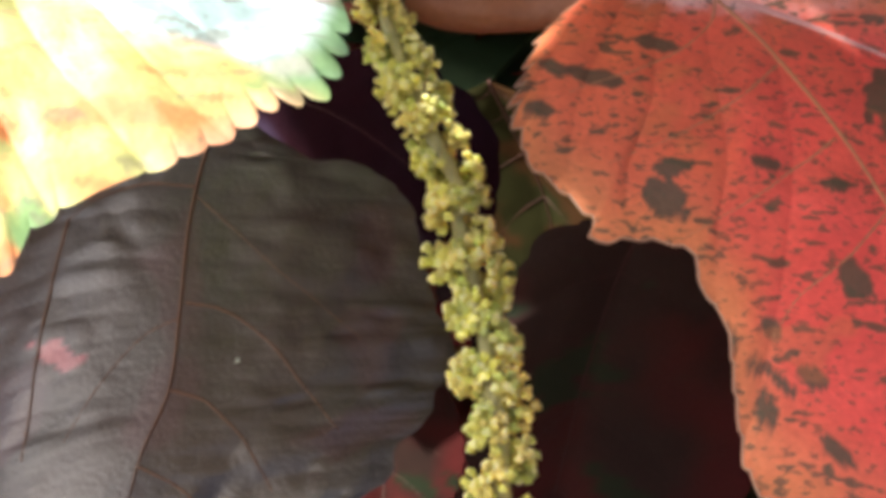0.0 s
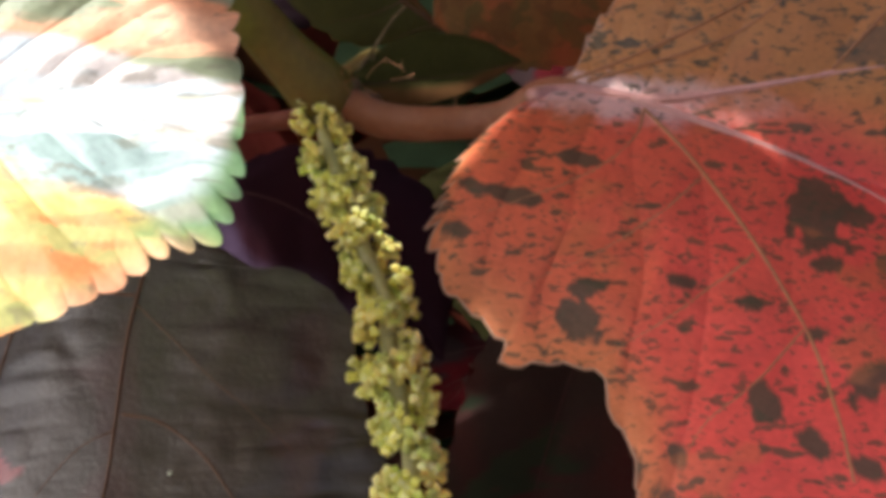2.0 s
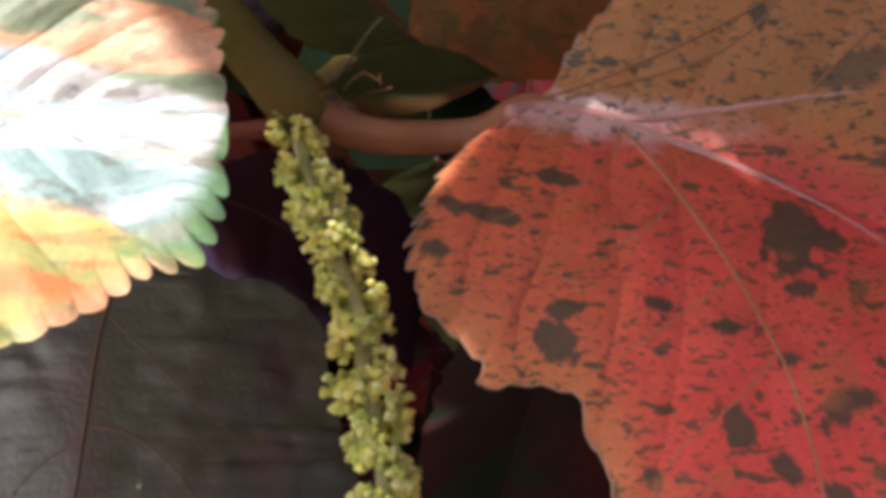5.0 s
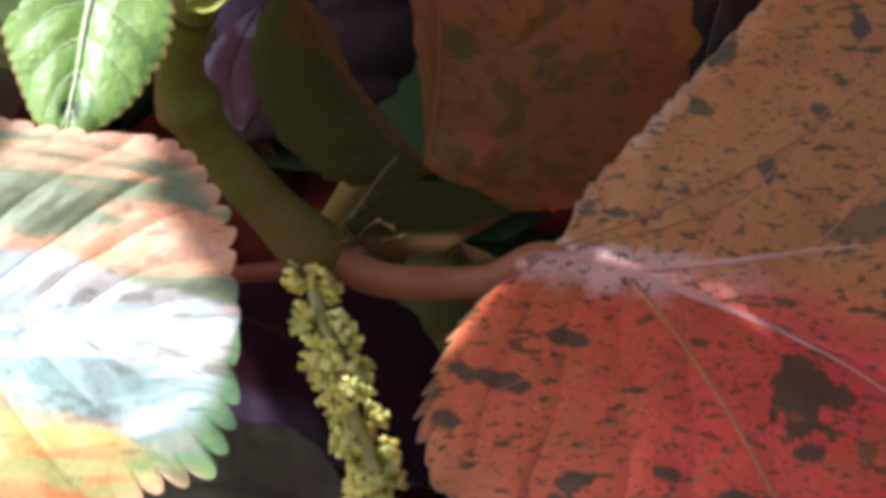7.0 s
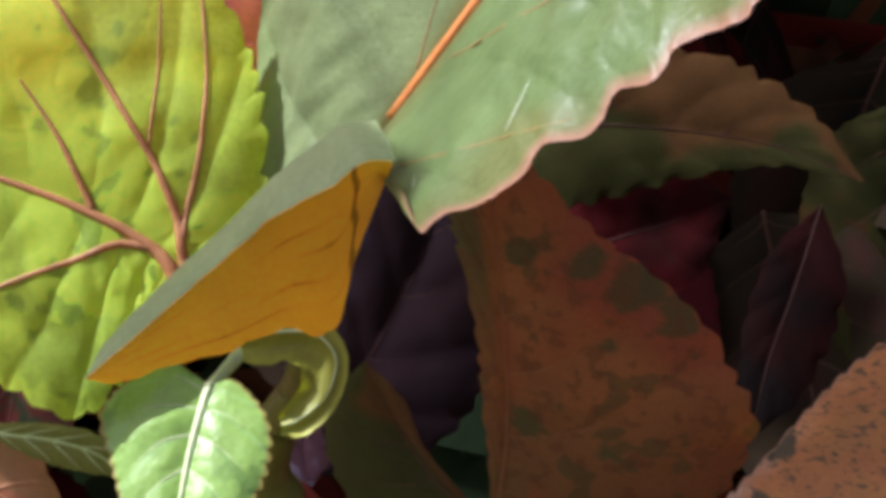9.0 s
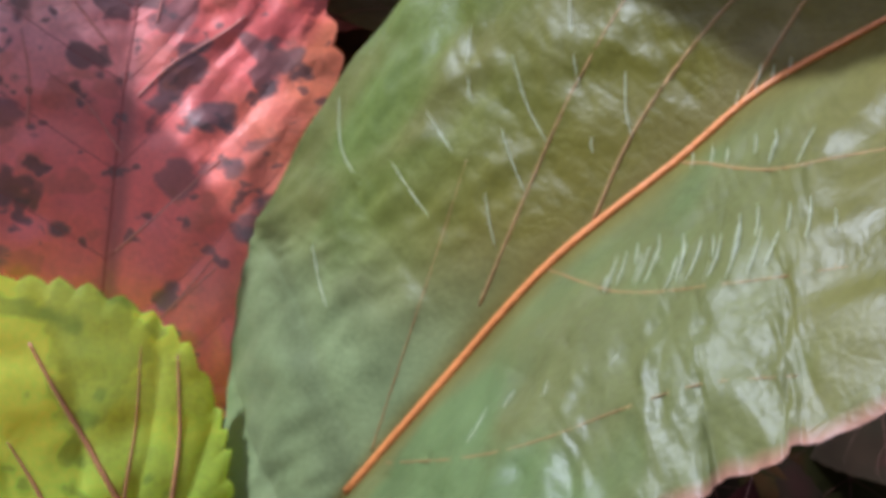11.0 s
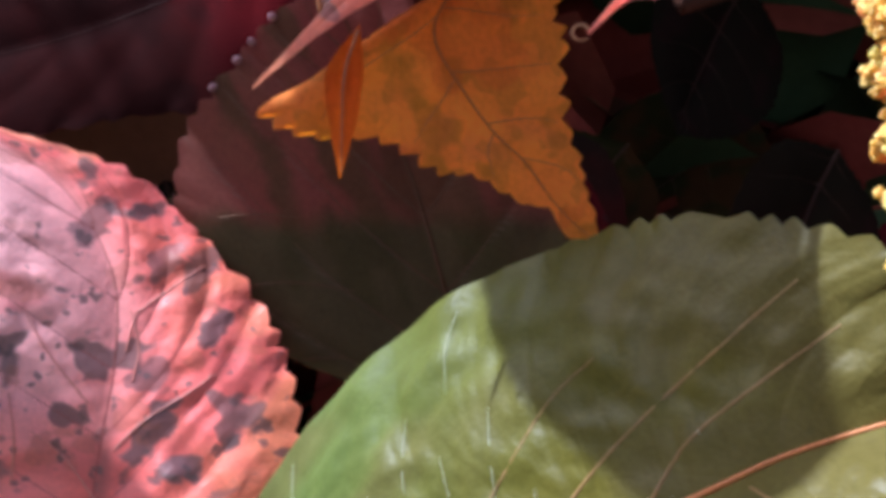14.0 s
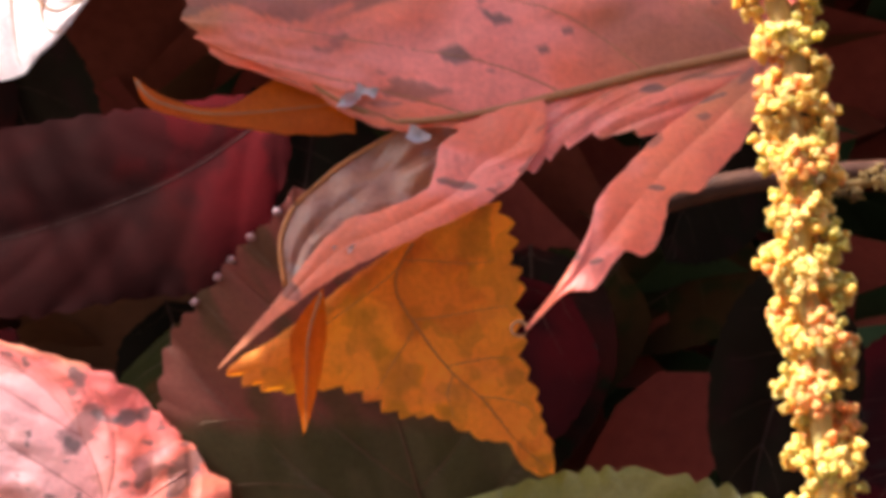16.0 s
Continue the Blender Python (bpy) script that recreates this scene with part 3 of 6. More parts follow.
def paint_pink(u, c, a, b, p):
    col = mix((0.80, 0.145, 0.12), (0.74, 0.20, 0.085), step(-0.2, -0.9, c) * step(0.30, 0.55, fbm(a * 0.6, b * 0.6, 81, 3)))
    # paler upper left: sky glare painted into the pigment
    col = mix(col, (0.95, 0.50, 0.50), 0.8 * step(0.30, 0.62, u + 0.3 * (fbm(a * 0.5, b * 0.5, 85, 3) - 0.5)) * step(-0.45, 0.35, c))
    col = mix(col, (0.60, 0.09, 0.075), 0.5 * step(0.52, 0.62, fbm(a * 1.1, b * 0.5, 83, 3)))
    for i, at in enumerate(PINK_SPOTS):
        col = mix(col, (0.105, 0.060, 0.062), (0.85 if i % 3 else 0.65) * patch(p, *at, 60 + i))
    # dark line along the midrib: shade in the fold, painted
    return mix(col, (0.12, 0.03, 0.02), 0.6 * step(0.07, 0.0, np.abs(c + 0.03)) * step(0.62, 0.4, u))


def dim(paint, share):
    """The pigment times share: below 1, the leaf's shade is put into its colour."""
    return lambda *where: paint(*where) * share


def paint_back(u, c, a, b, p):
    """Maroon towards the tip, olive-brown towards the base, with a wavering border."""
    high = step(14.7, 15.2, p[..., 2] + 0.5 * (fbm(a * 0.8, b * 0.8, 66, 3) - 0.5))
    col = mix((0.052, 0.040, 0.020), mix((0.150, 0.036, 0.034), (0.100, 0.040, 0.026), fbm(a * 0.7, b * 0.7, 68, 3)), high)
    col = mix(col, (0.035, 0.03, 0.012), 0.6 * step(0.52, 0.62, fbm(a * 0.5, b * 0.9, 67, 3)))
    return mix(col, (0.10, 0.07, 0.06), 0.5 * step(0.05, 0.0, np.abs(np.sin(np.pi * 7 * (u - 0.2 * np.abs(c))))))


def paint_orange(u, c, a, b, p):
    col = mix((0.82, 0.30, 0.05), (0.76, 0.21, 0.04), fbm(a * 0.9, b * 0.9, 91, 3))
    col = mix(col, (0.84, 0.37, 0.07), 0.6 * step(0.5, 0.7, fbm(a * 0.7, b * 0.7, 93, 3)))
    return mix(col, (0.30, 0.14, 0.02), 0.5 * step(0.60, 0.70, fbm(a * 1.6, b * 1.6, 95, 3)))


def paint_point(u, c, a, b, p):
    return mix((0.42, 0.085, 0.016), (0.46, 0.13, 0.025), fbm(a * 1.5, b * 1.5, 97, 3))


WITHER_SPOTS = [(2.4, 19.48, 0.23, 0.08, -12), (1.82, 18.9, 0.22, 0.1, -14), (3.28, 19.35, 0.1, 0.05, -10), (1.98, 17.13, 0.24, 0.06, -8), (4.34, 18.61, 0.14, 0.06, 14), (3.41, 17.73, 0.08, 0.03, 30), (4.94, 18.26, 0.19, 0.03, 25), (4.18, 16.95, 0.11, 0.04, -5), (3.45, 15.96, 0.08, 0.04, 20), (3.57, 17.87, 0.08, 0.03, 20), (2.94, 19.07, 0.14, 0.03, -8)]


def paint_wither(u, c, a, b, p):
    col = mix((0.82, 0.145, 0.10), (0.72, 0.18, 0.085), fbm(a * 0.6, b * 0.6, 101, 3))
    col = mix(col, (0.86, 0.26, 0.24), 0.6 * step(0.5, 0.7, fbm(a * 0.9, b * 0.9, 107, 3)))
    col = mix(col, (0.42, 0.17, 0.06), 0.6 * step(0.56, 0.7, fbm(a * 0.5, b * 0.7, 109, 3)))
    col = mix(col, (0.30, 0.10, 0.055), 0.8 * step(1.9, 0.6, np.hypot(p[..., 0] - 5.07, 1.6 * (p[..., 2] - 19.36)) + 1.2 * (fbm(a * 0.9, b * 0.9, 105, 3) - 0.5)))
    for i, at in enumerate(WITHER_SPOTS):
        col = mix(col, (0.11, 0.065, 0.055), 0.8 * patch(p, *at, 120 + i))
    return mix(col, (0.11, 0.06, 0.045), 0.6 * flecks(a, b, 0.64, 103, 0.9, 1.6, 0.2))


def paint_dead(u, c, a, b, p):
    col = mix((0.46, 0.20, 0.13), (0.27, 0.12, 0.085), fbm(a * 1.2, b * 1.2, 111, 3))
    col = mix(col, (0.34, 0.12, 0.03), 0.7 * step(0.55, 0.7, fbm(a * 0.9, b * 1.4, 113, 3)))
    return mix(col, (0.34, 0.26, 0.26), 0.6 * step(0.62, 0.68, fbm(a * 2.4, b * 1.6, 19, 3)))


# ---- the ground under the shrub ----
ground = new("ground", mesh_of([(-400, -400, 0), (400, -400, 0), (400, 400, 0), (-400, 400, 0)], [(0, 1, 2, 3)], smooth=False))
ground.data.materials.append(SOIL)
tagged(ground, "dark bare soil under the shrub", "ground", kind="structure")

# ---- leaves ----
red, red_blade = leaf("red_leaf", "broad red leaf speckled with dark olive flecks",
    [(2.23, 16.37, -0.65), (2.46, 16.37, -0.66), (2.76, 16.34, -0.7), (3.06, 16.31, -0.75), (3.43, 16.27, -0.81), (3.88, 16.21, -0.92), (4.47, 16.09, -1.12), (5.34, 15.88, -1.46), (6.41, 15.65, -1.85), (8.17, 15.26, -2.5), (10.17, 14.67, -3.48), (11.78, 14.21, -4.25)],
    [(2.06, 15.9, -0.74), (1.48, 15.35, -1.04), (1.12, 14.73, -1.34), (0.92, 14.09, -1.65), (0.77, 13.6, -1.96), (0.84, 13.25, -2.26), (0.92, 12.96, -2.51), (1.24, 12.78, -2.72), (1.56, 12.55, -2.98), (1.53, 12.33, -3.15), (2.09, 12.45, -3.17), (2.59, 12.4, -3.33), (2.62, 12.1, -3.57), (2.83, 11.75, -3.9), (2.83, 11.29, -4.27), (2.83, 10.85, -4.62), (2.96, 10.3, -5.09), (4.02, 9.71, -5.79), (6, 10.08, -6.07), (7.6, 11, -5.9), (9.2, 11.96, -5.58), (10.9, 13.3, -5.1), (12.11, 14.63, -4.43)],
    [(2.25, 16.56, -0.63), (2.47, 16.56, -0.53), (2.66, 16.58, -0.34), (2.76, 16.62, -0.08), (2.91, 16.67, 0.18), (3.46, 16.74, 0.79), (4.22, 16.84, 1.61), (5.86, 17.03, 3.31), (7.42, 17.01, 4), (9.54, 16.52, 2.89), (11.32, 15.54, -0.59), (12.08, 14.6, -4.41)],
    paint_red, LEAF_RED, VEIN_TAN, veins=8, forward=0.2, bulge=0.05, quilt=0.035, rumple=0.06, teeth=0.36, bite=0.3, tame=((1, 0.22), (-1, -0.1)), rib=0.0, vein=0.0, along=640, across=110, margin=MARGIN_PALE, seed=1)
for points, size, thin in (([(2.01, 16.34, -0.7), (2.76, 16.36, -0.67), (3.58, 16.29, -0.79), (4.65, 16.37, -0.66), (5.95, 16.51, -0.42), (7.1, 16.6, -0.26)], 0.11, 0.75), ([(3.34, 16.17, -0.8), (4.47, 16.09, -1.18), (5.44, 15.96, -1.55), (6.31, 15.76, -1.95), (7.24, 15.32, -2.54), (8.08, 14.71, -3.23)], 0.101, 0.9), ([(3.49, 16.1, -0.9), (3.94, 15.6, -1.39), (4.36, 14.98, -1.97), (4.67, 14.37, -2.51), (4.94, 13.66, -3.11), (5.04, 12.97, -3.66), (5.06, 12.25, -4.19)], 0.034, 0.4), ([(2.32, 16.55, -0.63), (3.22, 16.53, -0.29), (4.24, 16.51, 0.19), (5.19, 16.53, 0.72), (6.04, 16.57, 1.32), (6.82, 16.63, 1.99)], 0.03, 0.5), ([(5.86, 16.21, -0.38), (6.35, 16.27, 0.18), (6.9, 16.34, 0.73), (7.82, 16.42, 1.58)], 0.028, 0.5), ([(2.77, 16.52, -0.56), (4.1, 16.46, -0.15), (4.98, 16.45, 0.28), (5.97, 16.59, 1.39)], 0.028, 0.5),
                           ([(3.49, 16.1, -0.9), (3.28, 15.63, -1.19), (2.64, 14.97, -1.5), (1.92, 14.45, -1.67), (1.24, 13.97, -1.84)], 0.02, 0.7), ([(4.05, 15.33, -1.63), (3.15, 14.41, -2.06), (2.42, 13.79, -2.31), (1.61, 13.18, -2.53)], 0.016, 0.7), ([(4.49, 14.52, -2.35), (3.75, 13.78, -2.69), (3, 13.08, -3), (2.45, 12.59, -3.21)], 0.016, 0.7), ([(4.89, 13.77, -3.02), (4.29, 13.06, -3.37), (3.67, 12.45, -3.65), (3.29, 11.88, -3.97)], 0.016, 0.7)):
    draped_vein(points, size, red_blade, red, VEIN_WHITE if size > 0.1 else VEIN_TAN, "pale raised vein" if size > 0.1 else "", thin, -0.3 if size > 0.1 else -0.1 if size in (0.03, 0.028) else -0.2)
leaf("variegated_leaf", "sunlit yellow, cream and green variegated leaf with scalloped margin",
    [(-5.22, 11.51, -0.38), (-4.75, 11.54, -0.35), (-4.2, 11.57, -0.31), (-3.65, 11.6, -0.27), (-3.1, 11.62, -0.25), (-2.6, 11.61, -0.26), (-2.1, 11.6, -0.26), (-0.94, 11.6, -0.22)],
    [(-5.22, 11.51, -0.38), (-4.75, 10.3, -1.85), (-4.1, 9.55, -2.55), (-3.52, 9.35, -2.68), (-3.39, 9.56, -2.43), (-3.14, 9.71, -2.24), (-2.76, 9.89, -2.04), (-2.4, 9.98, -1.95), (-2.11, 10.11, -1.82), (-1.78, 10.29, -1.64), (-1.51, 10.46, -1.47), (-1.13, 10.61, -1.37), (-0.97, 10.9, -1.06), (-0.93, 11.12, -0.79), (-0.93, 11.61, -0.22)],
    [(-5.22, 11.51, -0.38), (-5.25, 12.5, 0.85), (-4.75, 13, 1.45), (-4.1, 13, 1.58), (-3.48, 12.88, 1.5), (-2.87, 12.79, 1.4), (-2.31, 12.77, 1.35), (-1.85, 12.77, 1.29), (-1.57, 12.69, 1.16), (-1.41, 12.55, 0.98), (-1.22, 12.36, 0.72), (-1.09, 12.15, 0.45), (-1.05, 11.91, 0.16), (-0.93, 11.61, -0.22)],
    paint_yellow, LEAF_DULL, VEIN_PALE, veins=7, forward=0.2, bulge=0.08, quilt=0.045, rumple=0.16, crease=0.03, teeth=0.3, bite=0.105, lobed=True, rib=0.015, vein=0.0, along=520, across=60, seed=2)
dark, dark_blade = leaf("dark_leaf", "dark bronze-green glossy leaf in shade",
    [(-3.13, 17.26, -2.39), (-3.31, 16.55, -2.99), (-3.4, 15.64, -3.81), (-3.37, 14.76, -4.63), (-3.38, 13.93, -5.46), (-3.65, 13.23, -6.18), (-3.83, 12.27, -7.47), (-3.96, 11.13, -8.6)],
    [(-3.14, 17.33, -2.4), (-5.13, 17.19, -2.54), (-6.51, 16.38, -3.36), (-7.16, 15.25, -4.48), (-7.29, 14.12, -5.61), (-6.73, 13.1, -6.63), (-5.34, 11.96, -7.78), (-3.96, 11.13, -8.6)],
    [(-3.13, 17.26, -2.39), (-2.52, 16.84, -2.77), (-1.78, 16.46, -3.12), (-1.28, 16.46, -3.15), (-0.69, 16.18, -3.43), (-0.41, 15.85, -3.75), (-0.35, 15.46, -4.11), (-0.18, 15.06, -4.5), (-0.12, 14.79, -4.75), (0.06, 14.6, -4.95), (0.1, 14.24, -5.31), (-0.12, 14.03, -5.51), (-0.23, 13.75, -5.78), (-0.6, 13.48, -6.03), (-0.66, 13.21, -6.31), (-1.11, 12.96, -6.55), (-1.97, 12.28, -7.26), (-3.96, 11.13, -8.6)],
    paint_dark, LEAF_DARK, VEIN_BRONZE, veins=23, forward=0.05, bulge=0.0, quilt=0.008, crease=0.025, cup=(0.42, 0.0), wave=0.12, rumple=0.1, teeth=0.5, bite=0.04, rib=0.03, vein=0.0, along=320, across=40, seed=3)
for points, size in (
        ([(-3.3, 14.79, -4.61), (-2.79, 14.7, -4.7), (-2.18, 14.38, -5.03), (-1.72, 13.96, -5.47), (-1.29, 13.62, -5.84)], 0.02),
        ([(-3.36, 13.93, -5.46), (-2.91, 13.8, -5.59), (-2.43, 13.49, -5.93), (-2.04, 13.04, -6.41)], 0.02),
        ([(-3.64, 13.26, -6.16), (-3.1, 13.04, -6.39), (-2.53, 12.7, -6.78)], 0.02),
        ([(-5.22, 15.55, -3.91), (-5.24, 14.89, -4.53), (-5.22, 14.1, -5.31), (-5.17, 13.16, -6.29)], 0.026),
        ([(-3.38, 16.01, -3.47), (-2.67, 15.52, -3.94), (-1.96, 15.03, -4.41), (-1.06, 14.48, -4.99)], 0.012),
        ([(-3.34, 14.65, -4.75), (-3.81, 14.42, -4.97), (-4.28, 13.93, -5.46), (-4.64, 13.38, -6.03)], 0.012),
        ([(-3.4, 16.12, -3.38), (-4.12, 16.11, -3.38), (-4.83, 15.84, -3.63), (-5.22, 15.55, -3.91)], 0.02)):
    draped_vein(points, size, dark_blade, dark, VEIN_BRONZE, "", 0.5, 0.1)
speck = drape([(-2.60, 0, -5.20), (-2.58, 0, -5.18), (-2.56, 0, -5.16)], dark_blade, 0.02)
part("speck", strand(speck, np.array((0.008, 0.028, 0.008)), dark, 8), PALE_STRAND, dark, "white speck")
leaf("brown_leaf", "orange-brown upright leaf with olive blotches in shade",
    [(0.65, 19.67, 0.09), (0.78, 19.25, 0.74), (0.87, 18.73, 1.55), (0.88, 18.15, 2.5), (0.83, 17.66, 3.31), (0.76, 17.16, 4.14), (0.67, 16.68, 4.93), (0.56, 16.2, 5.74), (0.46, 15.79, 6.43)],
    [(0.65, 19.67, 0.09), (0.64, 19.28, 0.73), (0.59, 18.78, 1.54), (0.49, 18.21, 2.49), (0.42, 17.67, 3.38), (0.2, 17.05, 4.45), (-0.06, 16.47, 5.45), (-0.13, 16.13, 6.02), (0.46, 15.79, 6.43)],
    [(0.65, 19.67, 0.09), (1.83, 19.92, -0.61), (3.43, 19.48, -0.27), (4.52, 17.97, 1.91), (4.01, 17.29, 3.14), (3.31, 16.82, 4.07), (1.91, 16.38, 5.12), (1.13, 16.03, 5.88), (0.46, 15.79, 6.43)],
    dim(paint_brown, 1.3), LEAF_BROWN, VEIN_TAN, veins=7, forward=0.25, bulge=0.08, quilt=0.05, teeth=0.55, bite=0.15, rib=0.03, vein=0.007, seed=4)
leaf("olive_leaf", "small olive-green leaf tinged with brown",
    [(0.8, 19.73, -0.02), (0.06, 19.55, 0.56), (-0.48, 19.35, 1.23), (-0.96, 19.12, 2.02), (-1.37, 18.85, 2.92)],
    [(0.8, 19.73, -0.02), (0.01, 19.79, -0.24), (-0.91, 19.76, -0.15), (-1.64, 19.57, 0.49), (-2.03, 19.28, 1.45), (-1.87, 19.01, 2.38), (-1.37, 18.85, 2.92)],
    [(0.8, 19.73, -0.02), (0.02, 19.45, 0.9), (-0.47, 19.25, 1.56), (-0.77, 19.03, 2.3), (-1.37, 18.85, 2.92)],
    dim(paint_olive, 1.6), LEAF_SHADED, VEIN_BRONZE, veins=5, bulge=0.1, teeth=0.5, bite=0.08, rib=0.04, vein=0.015, along=120, across=16, seed=5)
leaf("cupped_leaf", "cupped olive leaf beside the stem node",
    [(-0.78, 18.06, -0.78), (-0.1, 18.13, -0.7), (0.58, 18.17, -0.65), (1.27, 18.24, -0.57), (2, 18.38, -0.42)],
    [(-0.78, 18.06, -0.78), (-0.2, 18.52, -0.27), (0.49, 18.76, 0), (1.36, 18.67, -0.1), (2, 18.38, -0.42)],
    [(-0.78, 18.06, -0.78), (-0.08, 17.85, -1.01), (0.67, 17.89, -0.97), (1.44, 18.12, -0.71), (2, 18.38, -0.42)],
    dim(paint_olive, 0.8), LEAF_DEEP_SHADE, VEIN_SHADED, veins=5, bulge=0.15, quilt=0.02, teeth=0.5, bite=0.03, rib=0.015, vein=0.0, along=120, across=16, seed=6)
young, _ = leaf("young_leaf", "small bright green young leaf with pale midrib",
    [(-2.63, 13.65, 3.25), (-2.69, 13.52, 2.97), (-2.74, 13.4, 2.71), (-2.79, 13.24, 2.35), (-2.82, 13.09, 2.01), (-2.87, 12.92, 1.64), (-2.9, 12.76, 1.28)],
    [(-2.63, 13.65, 3.25), (-2.33, 13.67, 3.29), (-1.93, 13.48, 2.89), (-1.87, 13.27, 2.4), (-2.05, 13.07, 1.96), (-2.37, 12.88, 1.55), (-2.9, 12.76, 1.28)],
    [(-2.63, 13.65, 3.25), (-3.24, 13.76, 3.5), (-3.85, 13.52, 2.97), (-3.65, 13.26, 2.38), (-3.47, 13.06, 1.95), (-3.22, 12.86, 1.49), (-2.9, 12.76, 1.28)],
    paint_sprout, LEAF_YOUNG, VEIN_PALE, veins=6, forward=0.25, bulge=0.12, quilt=0.06, teeth=0.16, bite=0.055, rumple=0.09, crease=0.03, rib=0.055, vein=0.012, reach=0.75, along=260, across=24, seed=7)
part("petiole", strand(rail([(-2.62, 13.64, 3.23), (-2.53, 14.2, 3.38), (-2.43, 14.6, 3.57)], np.linspace(0, 1, 20)), np.linspace(0.06, 0.10, 20), young, 8), VEIN_PALE, young, "pale green petiole")
leaf("curled_leaf", "unfolding curled yellow-green young leaf",
    [(-2.37, 13.92, 3.74), (-1.91, 13.92, 3.84), (-1.45, 13.92, 3.82), (-1.2, 13.92, 3.53), (-1.31, 13.92, 3.1), (-1.61, 13.92, 2.83), (-1.84, 13.92, 2.73)],
    [(-2.43, 13.92, 3.84), (-1.87, 13.92, 4.01), (-1.35, 13.92, 3.98), (-1.06, 13.92, 3.56), (-1.18, 13.92, 3), (-1.54, 13.92, 2.63), (-1.85, 13.92, 2.61)],
    [(-2.3, 13.92, 3.48), (-2.04, 13.92, 3.44), (-1.77, 13.92, 3.5), (-1.61, 13.92, 3.36), (-1.64, 13.92, 3.16), (-1.77, 13.92, 2.99), (-1.87, 13.92, 2.83)],
    paint_curl, LEAF_DULL, VEIN_PALE, veins=12, bulge=-0.35, quilt=0.05, teeth=0.22, bite=0.07, rib=0.02, vein=0.0, along=120, across=14, seed=8)
lime, lime_blade = leaf("lime_leaf", "backlit lime-green leaf showing its pinkish veins",
    [(-2.93, 13.39, 4.63), (-3.2, 13.36, 4.85), (-3.62, 13.29, 5.1), (-4.19, 13.2, 5.35), (-5.07, 13.06, 5.65), (-6.41, 12.83, 6.06), (-8.16, 12.52, 6.48)],
    [(-2.93, 13.39, 4.63), (-3.15, 13.3, 4.17), (-3.5, 13.16, 3.38), (-4.01, 13.02, 2.93), (-4.88, 12.89, 3.39), (-6.55, 12.67, 4.52), (-8.16, 12.52, 6.48)],
    [(-2.93, 13.39, 4.63), (-2.1, 13.6, 5.23), (-2.16, 13.74, 6.91), (-3, 13.7, 8.21), (-4.82, 13.38, 8.7), (-6.9, 12.92, 8.15), (-8.16, 12.52, 6.48)],
    paint_lime, LEAF_CLEAR, VEIN_PINK, veins=7, bulge=0.05, quilt=0.05, rumple=0.12, teeth=0.4, bite=0.12, rib=0.0, vein=0.0, along=320, across=40, margin=None, seed=9)
for points, size in (([(-2.86, 13.37, 4.24), (-3.06, 13.37, 4.66), (-3.36, 13.33, 4.91), (-3.81, 13.26, 5.16), (-4.57, 13.14, 5.47), (-5.8, 12.93, 5.86)], 0.15), ([(-2.8, 13.38, 4.24), (-2.88, 13.4, 4.69), (-2.97, 13.43, 5.21), (-3.29, 13.43, 5.93), (-3.94, 13.4, 6.97), (-4.51, 13.37, 7.89)], 0.115), ([(-2.88, 13.43, 4.95), (-2.86, 13.45, 5.21), (-2.72, 13.54, 5.88), (-2.66, 13.63, 6.76), (-2.76, 13.7, 7.78)], 0.075), ([(-3.19, 13.35, 4.82), (-3.6, 13.28, 4.86), (-3.96, 13.19, 4.71), (-4.49, 13.07, 4.51), (-5.19, 12.91, 4.22)], 0.09), ([(-3.88, 13.26, 5.26), (-4.24, 13.25, 6.03), (-4.66, 13.23, 6.68)], 0.07), ([(-3.27, 13.44, 5.93), (-3.18, 13.56, 7.07), (-3.2, 13.63, 7.89)], 0.03)):
    draped_vein(points, 0.68 * size, lime_blade, lime, VEIN_LIME, "raised pinkish vein", 0.68, -0.1)
